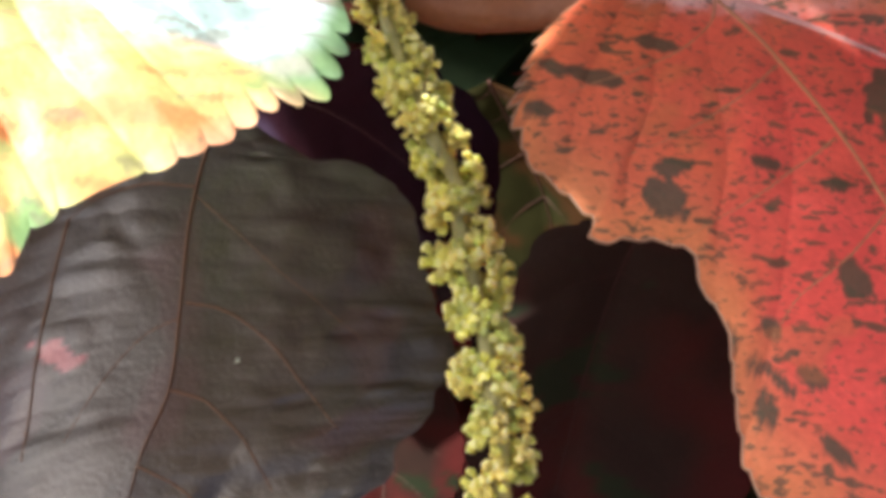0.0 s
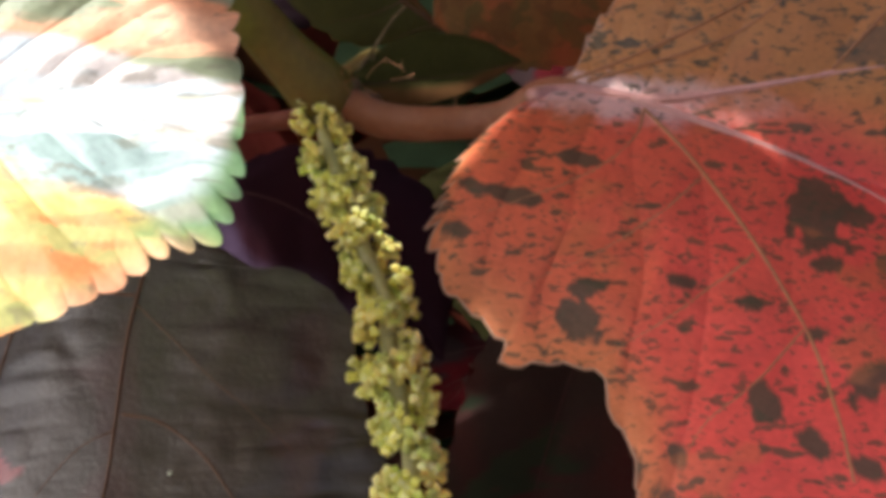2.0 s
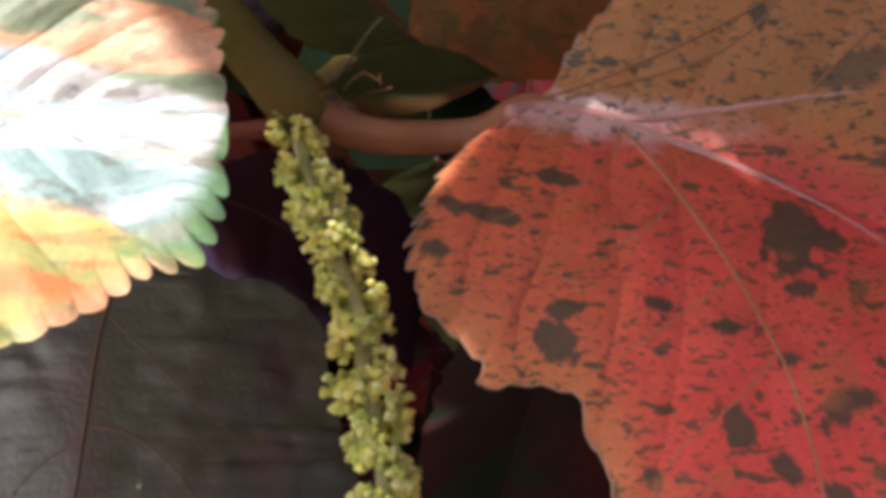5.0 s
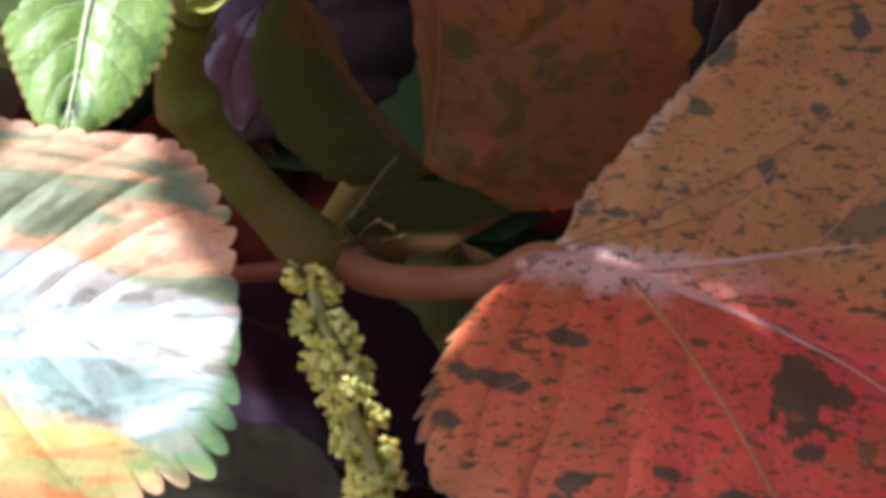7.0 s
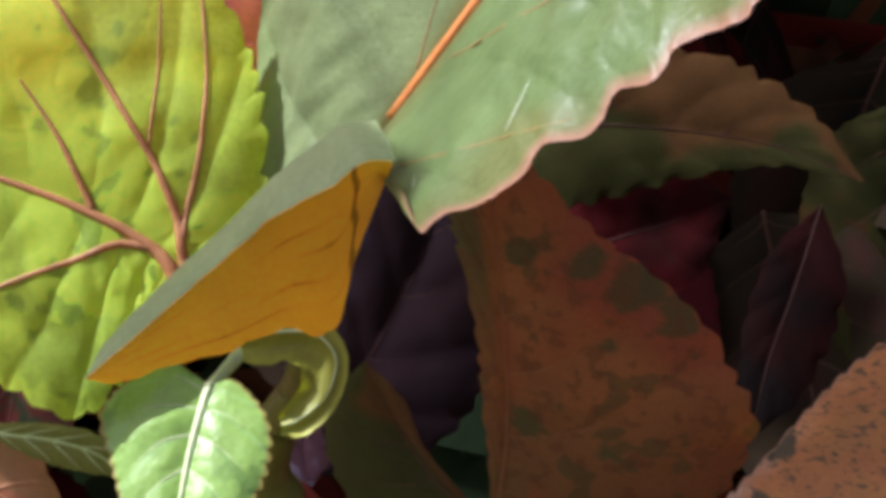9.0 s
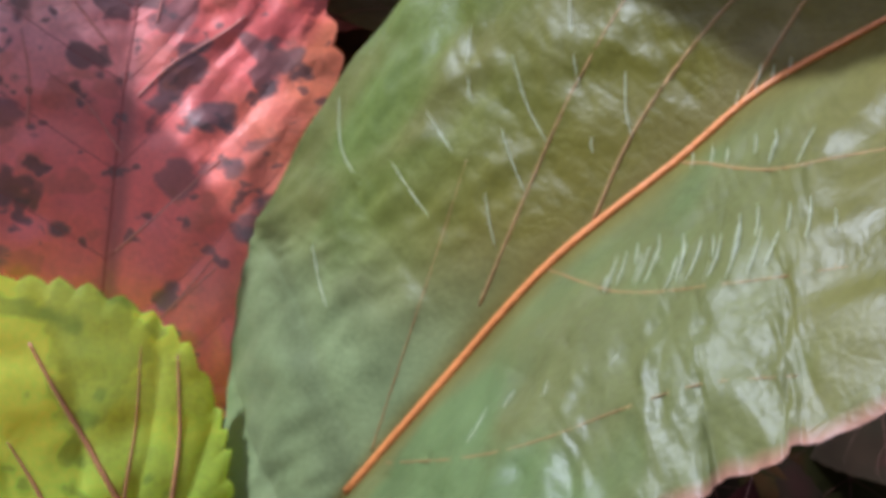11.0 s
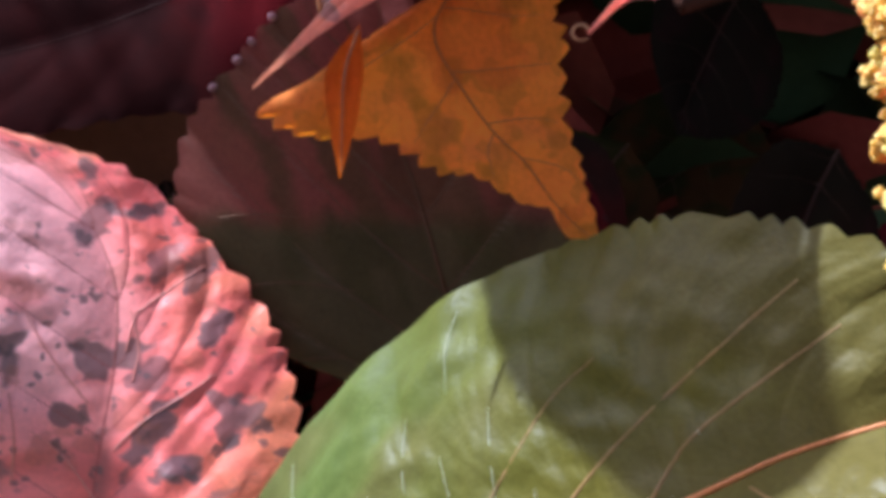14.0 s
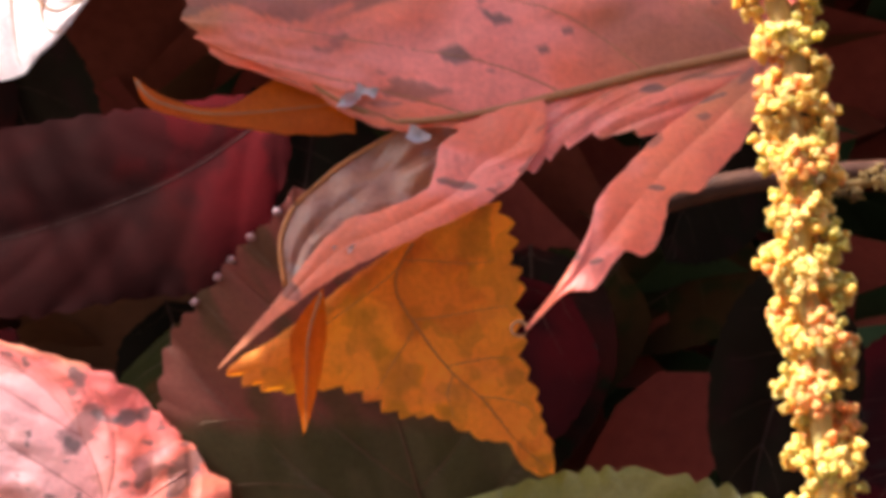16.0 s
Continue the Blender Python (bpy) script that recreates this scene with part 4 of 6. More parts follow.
green, green_blade = leaf("green_leaf", "broad green leaf with rust-orange midrib and toothed edge",
    [(-0.91, 13, 5.7), (-0.39, 12.58, 6.33), (0.58, 11.81, 7.51), (1.7, 10.93, 8.83), (2.87, 10.15, 9.82), (3.55, 9.69, 10.43), (4.31, 9.27, 10.87), (5.04, 8.89, 11.23), (6.18, 8.36, 11.6), (7.47, 7.85, 11.79)],
    [(-2.12, 14.07, 5.06), (-2.3, 14.43, 6.72), (-2.15, 14.54, 8.9), (-1.8, 14.35, 9.83), (-0.64, 13.53, 11.67), (0.93, 12.3, 13.03), (2.64, 10.87, 13.74), (4.28, 9.42, 13.84), (5.95, 7.86, 13.08), (6.85, 6.88, 11.57)],
    [(-0.38, 10.13, 5.59), (-0.14, 9.66, 5.41), (0.05, 9.13, 5.09), (0.22, 9.08, 5.25), (0.53, 8.81, 5.35), (0.87, 8.62, 5.57), (0.99, 8.63, 5.74), (1.26, 8.4, 5.83), (1.45, 8.43, 6.11), (1.72, 8.16, 6.15), (1.88, 8.19, 6.4), (2.24, 7.89, 6.52), (2.41, 7.85, 6.69), (2.64, 7.7, 6.82), (2.75, 7.7, 6.97), (3.13, 7.39, 7.1), (3.26, 7.37, 7.24), (3.47, 7.2, 7.34), (4.38, 6.67, 7.91), (4.64, 6.59, 8.14), (4.89, 6.54, 8.4), (5.1, 6.51, 8.64), (5.31, 6.52, 8.89), (5.6, 6.58, 9.31), (6.02, 6.73, 9.98), (6.51, 6.93, 10.8), (7.01, 7.13, 11.62)],
    paint_green, LEAF_WAXY, VEIN_RUST, veins=8, forward=0.16, bulge=0.05, quilt=0.05, rumple=0.15, crease=0.055, teeth=0.42, bite=0.11, rib=0.075, vein=0.0, along=520, across=80, rib_span=(1.0, 0.1), calm=(1, 0.68), tame=((-1, -0.1),), seed=10)
for points, size in (([(-0.2, 12.57, 6.75), (0.16, 12.39, 7.92), (0.52, 12.2, 9.08), (0.8, 12.07, 10.04)], 0.026), ([(0.98, 11.71, 8.41), (1.47, 11.43, 9.67), (1.93, 11.15, 10.75), (2.53, 10.74, 11.79), (3.04, 10.35, 12.3)], 0.04), ([(2.11, 10.82, 9.29), (2.51, 10.58, 10.23), (3.22, 10.06, 11.25), (4.33, 9.21, 12.37), (5.02, 8.67, 13)], 0.045), ([(3.4, 9.8, 10.32), (3.76, 9.55, 10.98), (4.06, 9.34, 11.42), (4.83, 8.73, 12.07), (5.39, 8.28, 12.5)], 0.045), ([(0.01, 10.7, 6.67), (0.85, 9.92, 6.9), (1.54, 9.34, 7.16), (2.56, 8.59, 7.64), (3.33, 7.8, 7.77)], 0.021), ([(1.68, 10.76, 8.77), (2.2, 9.85, 8.48), (2.95, 8.98, 8.51), (3.77, 8.11, 8.63)], 0.022), ([(-0.31, 10.1, 5.64), (0.25, 9.52, 5.74), (0.77, 8.99, 5.85), (1.16, 8.61, 5.93)], 0.018), ([(2.9, 10.29, 9.8), (3.43, 9.42, 9.55), (3.91, 8.9, 9.61), (4.56, 8.17, 9.67)], 0.03), ([(4.52, 9.37, 10.84), (4.8, 8.77, 10.57), (5.21, 8.04, 10.33)], 0.035)):
    draped_vein(points, 0.55 * size, green_blade, green, VEIN_OLIVE, thin=0.5)
# pale strands where raised veinlets catch the light; the glare is built in
for points in ([(-0.84, 13.66, 11.29), (-0.75, 13.48, 10.43), (-0.45, 13.15, 9.89)],
               [(-0.07, 12.84, 10.11), (0.17, 12.59, 9.74), (0.4, 12.35, 9.42)],
               [(0.33, 12.56, 10.67), (0.48, 12.39, 10.41), (0.64, 12.22, 10.14)],
               [(0.82, 12.23, 11.66), (0.79, 12.2, 11.15), (0.82, 12.13, 10.72)],
               [(1.51, 11.8, 13.17), (1.31, 11.91, 12.61), (1.32, 11.82, 11.94)],
               [(1.26, 11.79, 11.18), (1.43, 11.57, 10.58), (1.65, 11.32, 10.13)],
               [(1.84, 11.35, 11.78), (1.87, 11.25, 11.19), (1.95, 11.12, 10.68)],
               [(1.17, 11.77, 10.35), (1.27, 11.64, 10.01), (1.42, 11.47, 9.62)],
               [(1.01, 11.83, 9.64), (1.06, 11.75, 9.33), (1.13, 11.66, 9.04)],
               [(2.39, 10.75, 10.81), (2.39, 10.7, 10.43), (2.45, 10.61, 10.11)],
               [(3.81, 9.35, 9.95), (3.71, 9.3, 9.78), (3.6, 9.24, 9.58)],
               [(3.54, 9.61, 9.89), (3.48, 9.55, 9.76), (3.42, 9.48, 9.6)],
               [(-1.07, 13.62, 9.21), (-0.96, 13.48, 8.77), (-0.82, 13.31, 8.4)],
               [(2.08, 10.94, 10.15), (2.07, 10.94, 10.05), (2.09, 10.92, 9.98)],
               [(4.05, 9.35, 11.44), (4.07, 9.33, 11.42), (4.08, 9.32, 11.4)],
               [(1.05, 10.16, 7.38), (0.95, 10.09, 7.19), (0.85, 10.06, 7.03)],
               [(1.3, 10.02, 7.55), (1.24, 10.02, 7.47), (1.19, 9.99, 7.38)],
               [(0.87, 9.3, 6.28), (0.79, 9.21, 6.09), (0.69, 9.13, 5.88)],
               [(2.5, 9.92, 8.92), (2.42, 9.82, 8.72), (2.33, 9.75, 8.54)],
               [(2.75, 9.6, 8.91), (2.69, 9.51, 8.74), (2.62, 9.43, 8.56)],
               [(2.99, 9.37, 8.96), (2.95, 9.3, 8.85), (2.91, 9.24, 8.72)],
               [(2.13, 10.1, 8.65), (2.11, 10.06, 8.58), (2.08, 10.03, 8.52)],
               [(-0.04, 9.71, 5.57), (-0.05, 9.66, 5.52), (-0.05, 9.6, 5.45)],
               [(3.12, 9.28, 9.04), (3.06, 9.2, 8.87), (3, 9.11, 8.71)],
               [(3.36, 8.92, 8.95), (3.3, 8.86, 8.82), (3.23, 8.79, 8.66)],
               [(1.57, 9.8, 7.65), (1.55, 9.76, 7.58), (1.52, 9.72, 7.51)]):
    u = np.linspace(0, 1, 14)
    part("pale_strand", strand(strand_on(rail(points, u), green_blade), 0.005 * (0.35 + 0.65 * np.sin(np.pi * u) ** 0.5), green, 5), PALE_STRAND, green, "whitish strand standing for glare on a veinlet")
# rows of strands for ridge glare between the lateral veins: first foot, last foot, lean, number
strand_rng = random.Random(7)
for (x0, z0), (x1, z1), (dx, dz), number in (((2.38, 8.74), (3.91, 8.97), (0.07, 0.26), 9), ((2.90, 9.69), (3.62, 9.77), (0.06, 0.22), 5), ((2.05, 8.49), (3.18, 8.58), (0.13, 0.31), 9), ((3.33, 10.29), (3.98, 10.73), (0.04, 0.18), 4)):
    for k in range(number):
        f, g = (k + strand_rng.uniform(-0.3, 0.3)) / number, strand_rng.uniform(0.7, 1.5)
        u = np.linspace(0, 1, 10)
        foot = np.array((x0 + (x1 - x0) * f, 0, z0 + (z1 - z0) * f + strand_rng.uniform(-0.06, 0.06)))
        line = foot + u[:, None] * np.array((dx * g, 0, dz * g)) + (0.012 * np.sin(np.pi * u))[:, None] * np.array((1, 0, 0))
        part("pale_strand", strand(strand_on(line, green_blade), 0.005 * (0.35 + 0.65 * np.sin(np.pi * u) ** 0.5), green, 5), PALE_STRAND, green, "whitish strand standing for glare on a veinlet")
for name, label, rails, paint, material in (
        ("folded_flap", "orange underside of the folded leaf tip", ([(-3.16, 10.89, 3.66), (-2.69, 10.82, 3.91), (-2.15, 10.76, 4.17), (-1.61, 10.66, 4.47), (-1.17, 10.58, 4.74), (-0.78, 10.53, 4.92), (-0.54, 10.31, 5.3), (-0.26, 10.1, 5.68)],
    [(-3.16, 10.89, 3.67), (-2.62, 10.68, 4.12), (-2.11, 10.49, 4.55), (-1.62, 10.32, 4.94), (-1.31, 10.2, 5.2), (-0.76, 10.11, 5.5), (-0.51, 10.04, 5.68), (-0.26, 10.09, 5.69)],
    [(-3.16, 10.9, 3.66), (-2.86, 10.99, 3.62), (-2.39, 10.98, 3.79), (-1.86, 11, 3.93), (-1.33, 10.96, 4.16), (-0.87, 11.08, 4.14), (-0.61, 10.61, 4.87), (-0.25, 10.11, 5.67)]), paint_flap, LEAF_FLAP),
        ("folded_edge", "folded green edge of the tip, painted pale for skylight", ([(-3.14, 10.84, 3.67), (-2.76, 10.75, 4.06), (-2.19, 10.56, 4.6), (-1.68, 10.42, 5.03), (-1.31, 10.29, 5.36), (-0.86, 10.22, 5.64), (-0.61, 10.14, 5.83), (-0.28, 10.14, 5.83)],
    [(-3.16, 10.89, 3.67), (-2.95, 10.88, 4.03), (-2.34, 10.78, 4.64), (-1.8, 10.67, 5.12), (-1.37, 10.53, 5.53), (-1.01, 10.47, 5.81), (-0.75, 10.4, 6), (-0.42, 10.34, 6.04)],
    [(-3.14, 10.84, 3.67), (-2.6, 10.64, 4.11), (-2.08, 10.44, 4.54), (-1.6, 10.27, 4.93), (-1.28, 10.15, 5.19), (-0.74, 10.06, 5.48), (-0.5, 10, 5.66), (-0.22, 10.05, 5.68)]), paint_strip, LEAF_WAXY)):
    flap = Blade(*rails, veins=4, bulge=0.0, quilt=0.015, wave=0.03, teeth=0.4, bite=0.07, seed=11)
    part(name, sheet(flap, green, paint, 160, 20), material, green, label)
pink, pink_blade = leaf("pink_leaf", "crimson-pink leaf with dark purple spots",
    [(-3.83, 14.74, 6.55), (-4.03, 14.66, 8.11), (-3.97, 14.62, 9.71), (-3.87, 14.58, 11.34), (-3.74, 14.56, 12.67), (-3.88, 14.49, 14.02), (-4.76, 14.33, 15.33), (-6.42, 14.06, 16.34)],
    [(-3.83, 14.74, 6.55), (-6.37, 14.36, 7.31), (-8.21, 14.04, 9.21), (-9.02, 13.86, 11.14), (-9.01, 13.81, 12.74), (-8.52, 13.83, 14.24), (-7.7, 13.91, 15.56), (-6.42, 14.06, 16.34)],
    [(-3.83, 14.74, 6.55), (-1.91, 14.98, 7.35), (-0.94, 15.04, 9.79), (-0.94, 14.98, 11.7), (-1.39, 14.87, 13.22), (-2.3, 14.7, 14.37), (-3.8, 14.45, 15.62), (-6.42, 14.06, 16.34)],
    paint_pink, LEAF_PINK, VEIN_PLUM, veins=9, forward=0.3, bulge=0.06, quilt=0.03, wave=0.22, rumple=0.13, crease=0.02, teeth=0.5, bite=0.17, rib=0.015, vein=0.006, along=420, across=60, seed=12)
for points in ([(-3.88, 14.65, 9.16), (-3.28, 14.72, 9.72), (-2.51, 14.8, 10.46)], [(-3.22, 14.77, 8.28), (-2.88, 14.81, 8.69), (-2.55, 14.84, 9.11)], [(-3.58, 14.58, 12.77), (-3.48, 14.57, 13.28), (-3.37, 14.58, 13.45), (-2.5, 14.68, 14.14)], [(-3.15, 14.64, 8.37), (-2.85, 14.66, 8.65), (-2.5, 14.68, 8.98)], [(-3.67, 14.42, 11.28), (-3.26, 14.48, 11.71), (-2.56, 14.61, 12.2), (-2.25, 14.67, 12.46)], [(-3.45, 14.45, 12.32), (-3.39, 14.46, 12.83), (-3.55, 14.45, 13.41)], [(-5.04, 14.23, 10.79), (-5.03, 14.2, 11.43), (-5.15, 14.16, 12.07)], [(-4.06, 14.34, 11.96), (-4.64, 14.24, 12.67), (-4.99, 14.18, 13.24)], [(-3.86, 14.41, 10.5), (-4.32, 14.32, 11.13), (-4.81, 14.23, 11.52)]):
    draped_vein(points, 0.018, pink_blade, pink, VEIN_PINK, "pale raised vein", 0.4, 0.3)
back, back_blade = leaf("back_leaf", "dark brown leaf in deep shade with pale veins",
    [(1.85, 16.27, 11.81), (1.55, 15.72, 12.92), (1.16, 15.05, 14.26), (0.7, 14.4, 15.57), (0.15, 13.81, 16.75), (-0.29, 13.35, 17.65), (-0.73, 12.95, 18.46)],
    [(1.85, 16.27, 11.81), (-1.77, 15.62, 13.13), (-2.9, 14.77, 14.81), (-2.85, 14.17, 16.02), (-2.4, 13.76, 16.62), (-2, 13.57, 17.05), (-1.75, 13.44, 17.33), (-1.45, 13.3, 17.66), (-1.04, 13.14, 18.03), (-0.73, 12.95, 18.46)],
    [(1.85, 16.27, 11.81), (3.1, 15.78, 12.8), (3.25, 14.88, 14.59), (2.75, 14.2, 15.96), (1.8, 13.54, 17.28), (0.6, 13.18, 17.99), (-0.73, 12.95, 18.46)],
    dim(paint_back, 1.5), LEAF_SHADED, VEIN_BRONZE, veins=7, bulge=0.05, quilt=0.06, teeth=0.45, bite=0.16, rib=0.04, vein=0.014, seed=13)
for points in ([(-2.29, 14.74, 14.89), (-1.69, 14.71, 14.95), (-1.09, 14.73, 14.91)], [(-1.88, 15.22, 13.92), (-1.1, 15.2, 13.97), (-0.15, 15.25, 13.86)], [(-1.2, 15.78, 12.81), (-0.76, 15.75, 12.86), (-0.32, 15.74, 12.89)]):
    draped_vein(points, 0.012, back_blade, back, VEIN_BRONZE, "", 0.3, 0.3)
for k, at in enumerate([(-0.99, 13.05, 18.07), (-1.41, 13.2, 17.69), (-1.72, 13.35, 17.35), (-1.94, 13.45, 17.09), (-2.32, 13.62, 16.71)]):
    # thickened pale tips of the marginal teeth
    v, f = tube_data(np.array(at) + np.linspace(-0.09, 0.09, 9)[:, None] * np.array((-0.8, 0.1, 0.5 - 0.2 * k)), 0.07 * np.sin(np.linspace(0.12, 3.02, 9)), 8)
    part("tooth_tip", mesh_of(local(v, back), f, np.tile((0.42, 0.25, 0.27), (len(v), 1))), LEAF_DULL, back, "pale swollen tooth tip")
wither, _ = leaf("withered_leaf", "crumpled red leaf whose orange underside hangs down",
    [(6.39, 9.51, 19.57), (5.76, 9.42, 19.29), (4.33, 9.22, 18.86), (3.23, 9.06, 18.49), (2.02, 8.89, 18.12), (1.11, 8.78, 18), (0.41, 8.72, 18.23), (-0.02, 8.7, 18.5)],
    [(6.39, 9.51, 19.57), (5.62, 9.3, 18.29), (4.4, 9.14, 18), (3.75, 9.07, 17.97), (3.22, 8.99, 17.78), (2.79, 8.91, 17.44), (2.37, 8.88, 17.64), (1.95, 8.87, 17.97), (1.12, 8.77, 17.88), (0.42, 8.71, 18.11), (-0.02, 8.7, 18.5)],
    [(6.39, 9.51, 19.57), (6.2, 9.64, 21.12), (4.83, 9.56, 21.84), (2.89, 9.35, 21.95), (0.63, 9.04, 21.23), (-1.12, 8.75, 20.23), (-1.57, 8.63, 19.49), (-1.37, 8.6, 18.98), (-0.78, 8.63, 18.58), (-0.02, 8.7, 18.5)],
    paint_wither, LEAF_WITHER, VEIN_TAN, veins=7, forward=0.3, bulge=0.03, quilt=0.05, wave=0.14, rumple=0.16, crease=0.05, teeth=0.4, bite=0.17, rib=0.085, vein=0.009, along=300, across=40, seed=14)
for name, label, rails, paint in (
        ("folded_strip", "pink-red blade half folded to a point", ([(-0.74, 8.12, 14.79), (-0.13, 8.25, 15.5), (0.51, 8.39, 16.23), (1.1, 8.49, 16.55), (1.83, 8.61, 17), (2.17, 8.69, 17.41), (2.62, 8.77, 17.73), (2.95, 8.86, 18.31)],
    [(-0.74, 8.12, 14.8), (-0.2, 8.25, 15.55), (0.48, 8.42, 16.53), (1.02, 8.5, 16.78), (1.54, 8.59, 17.09), (1.71, 8.66, 17.67), (2.29, 8.77, 18.13), (2.95, 8.86, 18.34)],
    [(-0.74, 8.12, 14.77), (-0.08, 8.25, 15.44), (0.54, 8.37, 15.94), (1.18, 8.47, 16.31), (2.24, 8.65, 16.92), (2.67, 8.73, 17.32), (2.95, 8.81, 17.81), (2.97, 8.86, 18.3)]), paint_wither),
        ("dry_patch", "brown crumpled dead part", ([(-0.11, 8.77, 15.72), (0.04, 8.86, 16.42), (0.51, 8.96, 16.99), (1.13, 9.08, 17.47), (1.85, 9.21, 17.96)],
    [(-0.11, 8.77, 15.72), (-0.22, 8.84, 16.56), (0.19, 8.96, 17.28), (1.05, 9.11, 17.91), (1.84, 9.22, 18.15)],
    [(-0.11, 8.77, 15.72), (0.35, 8.87, 16.23), (0.89, 8.97, 16.64), (1.62, 9.09, 17.04), (1.85, 9.21, 17.96)]), paint_dead),
        ("hanging_lobe", "orange toothed underside", ([(1.42, 10.14, 17.03), (1.08, 10.13, 16.26), (1.45, 10.44, 15.63), (1.86, 10.73, 15.17), (2.28, 10.99, 14.85), (2.71, 11.29, 14.37), (3.25, 11.62, 13.97)],
    [(1.42, 10.14, 17.03), (0.45, 9.86, 16.18), (-0.34, 9.64, 15.45), (-0.87, 9.48, 15.01), (-0.39, 9.75, 14.78), (0.27, 10.04, 14.87), (0.56, 10.18, 14.85), (0.83, 10.33, 14.75), (1.18, 10.53, 14.59), (1.62, 10.73, 14.61), (1.91, 10.89, 14.49), (2.29, 11.1, 14.35), (2.6, 11.24, 14.33), (2.77, 11.38, 14.08), (3.03, 11.53, 13.93), (3.25, 11.62, 13.96)],
    [(1.42, 10.14, 17.03), (2.33, 10.48, 17.46), (2.66, 10.72, 17.01), (2.6, 10.75, 16.78), (2.76, 10.88, 16.5), (2.7, 10.93, 16.12), (2.74, 11.02, 15.75), (2.83, 11.15, 15.31), (2.98, 11.28, 15.03), (3.1, 11.43, 14.59), (3.23, 11.54, 14.3), (3.26, 11.63, 13.97)]), paint_orange),
        ("hanging_point", "narrow orange-red point", ([(0.25, 9.3, 16.01), (0.09, 9.34, 15.43), (0.07, 9.45, 14.88), (0.07, 9.58, 14.23)],
    [(0.25, 9.3, 16.01), (-0.11, 9.25, 15.41), (-0.06, 9.4, 14.8), (0.06, 9.57, 14.23)],
    [(0.25, 9.3, 16.01), (0.3, 9.43, 15.46), (0.22, 9.53, 14.83), (0.07, 9.58, 14.23)]), paint_point),
        ("side_lobe", "narrow pink-red side lobe", ([(5.56, 8.78, 18.56), (4.92, 8.46, 17.86), (4.36, 8.19, 17.28), (3.85, 7.91, 16.63), (3.4, 7.65, 16.01), (3.02, 7.44, 15.54), (2.65, 7.25, 15.11)],
    [(5.56, 8.86, 18.82), (4.74, 8.52, 18.13), (4.26, 8.31, 17.69), (3.84, 8.09, 17.2), (3.5, 7.9, 16.75), (3.35, 7.73, 16.3), (3.08, 7.53, 15.77), (2.64, 7.25, 15.12)],
    [(5.56, 8.64, 18.13), (5.25, 8.43, 17.6), (4.91, 8.25, 17.21), (4.69, 8.14, 16.95), (4.35, 8.06, 16.85), (4.2, 7.88, 16.36), (3.97, 7.75, 16.05), (3.79, 7.75, 16.14), (3.38, 7.52, 15.61), (3.17, 7.51, 15.66), (2.66, 7.25, 15.1)]), paint_wither),
        ("curled_point", "orange-red curled point", ([(-2.16, 8.67, 18.51), (-1.87, 8.67, 18.19), (-1.27, 8.72, 18.04), (-0.68, 8.79, 18.08), (-0.08, 8.86, 18.18), (0.59, 8.95, 18.3)],
    [(-2.16, 8.67, 18.51), (-1.79, 8.68, 18.27), (-1.28, 8.73, 18.12), (-0.89, 8.78, 18.2), (-0.54, 8.84, 18.49), (-0.11, 8.91, 18.64), (0.58, 8.99, 18.69)],
    [(-2.16, 8.67, 18.51), (-1.94, 8.65, 18.11), (-1.4, 8.7, 17.95), (-0.73, 8.76, 17.87), (-0.19, 8.82, 17.82), (0.61, 8.91, 17.87)]), paint_point)):
    lobe = Blade(*rails, veins=5, forward=0.2, bulge=0.04, quilt=0.0 if name == "dry_patch" else 0.018, wave=0.25 if name == "dry_patch" else 0.08, rumple=0.8 if name == "dry_patch" else 0.12, crease=0.07 if name == "dry_patch" else 0.05,
                 teeth=0.3 if name == "hanging_lobe" else 0.42, bite=0.16 if name == "hanging_lobe" else 0.06, seed=15)
    coat = {"hanging_lobe": LEAF_ORANGE, "hanging_point": LEAF_FLAP, "curled_point": LEAF_FLAP, "dry_patch": LEAF_DEAD}.get(name, LEAF_WITHER)
    ob = part(name, sheet(lobe, wither, paint, 240, 28), coat, wither, label)
    u = np.linspace(0.05, 0.98, 40)
    if name == "dry_patch":
        part("rib", strand(lobe.at(u, 0 * u + 1, 1, 0.02, False), 0.035 * (1 - 0.4 * u), wither, 6), VEIN_RUST, ob, "bare orange-brown rib")
    elif name not in ("folded_strip", "side_lobe"):
        if name == "hanging_lobe":
            for side, start in ((1, 0.12), (1, 0.3), (1, 0.5), (-1, 0.1), (-1, 0.28), (-1, 0.46), (-1, 0.64)):
                v = np.linspace(0, 0.85, 24)
                part("vein", strand(lobe.at(start + 0.16 * v, v, side, 0.004, False), 0.011 * (1 - 0.7 * v), wither, 5), VEIN_RUST, ob)
        part("rib", strand(lobe.at(u, 0 * u, 1, 0.02), 0.022 * (1 - 0.7 * u), wither, 5), VEIN_RUST if name == "hanging_lobe" else VEIN_TAN, ob)
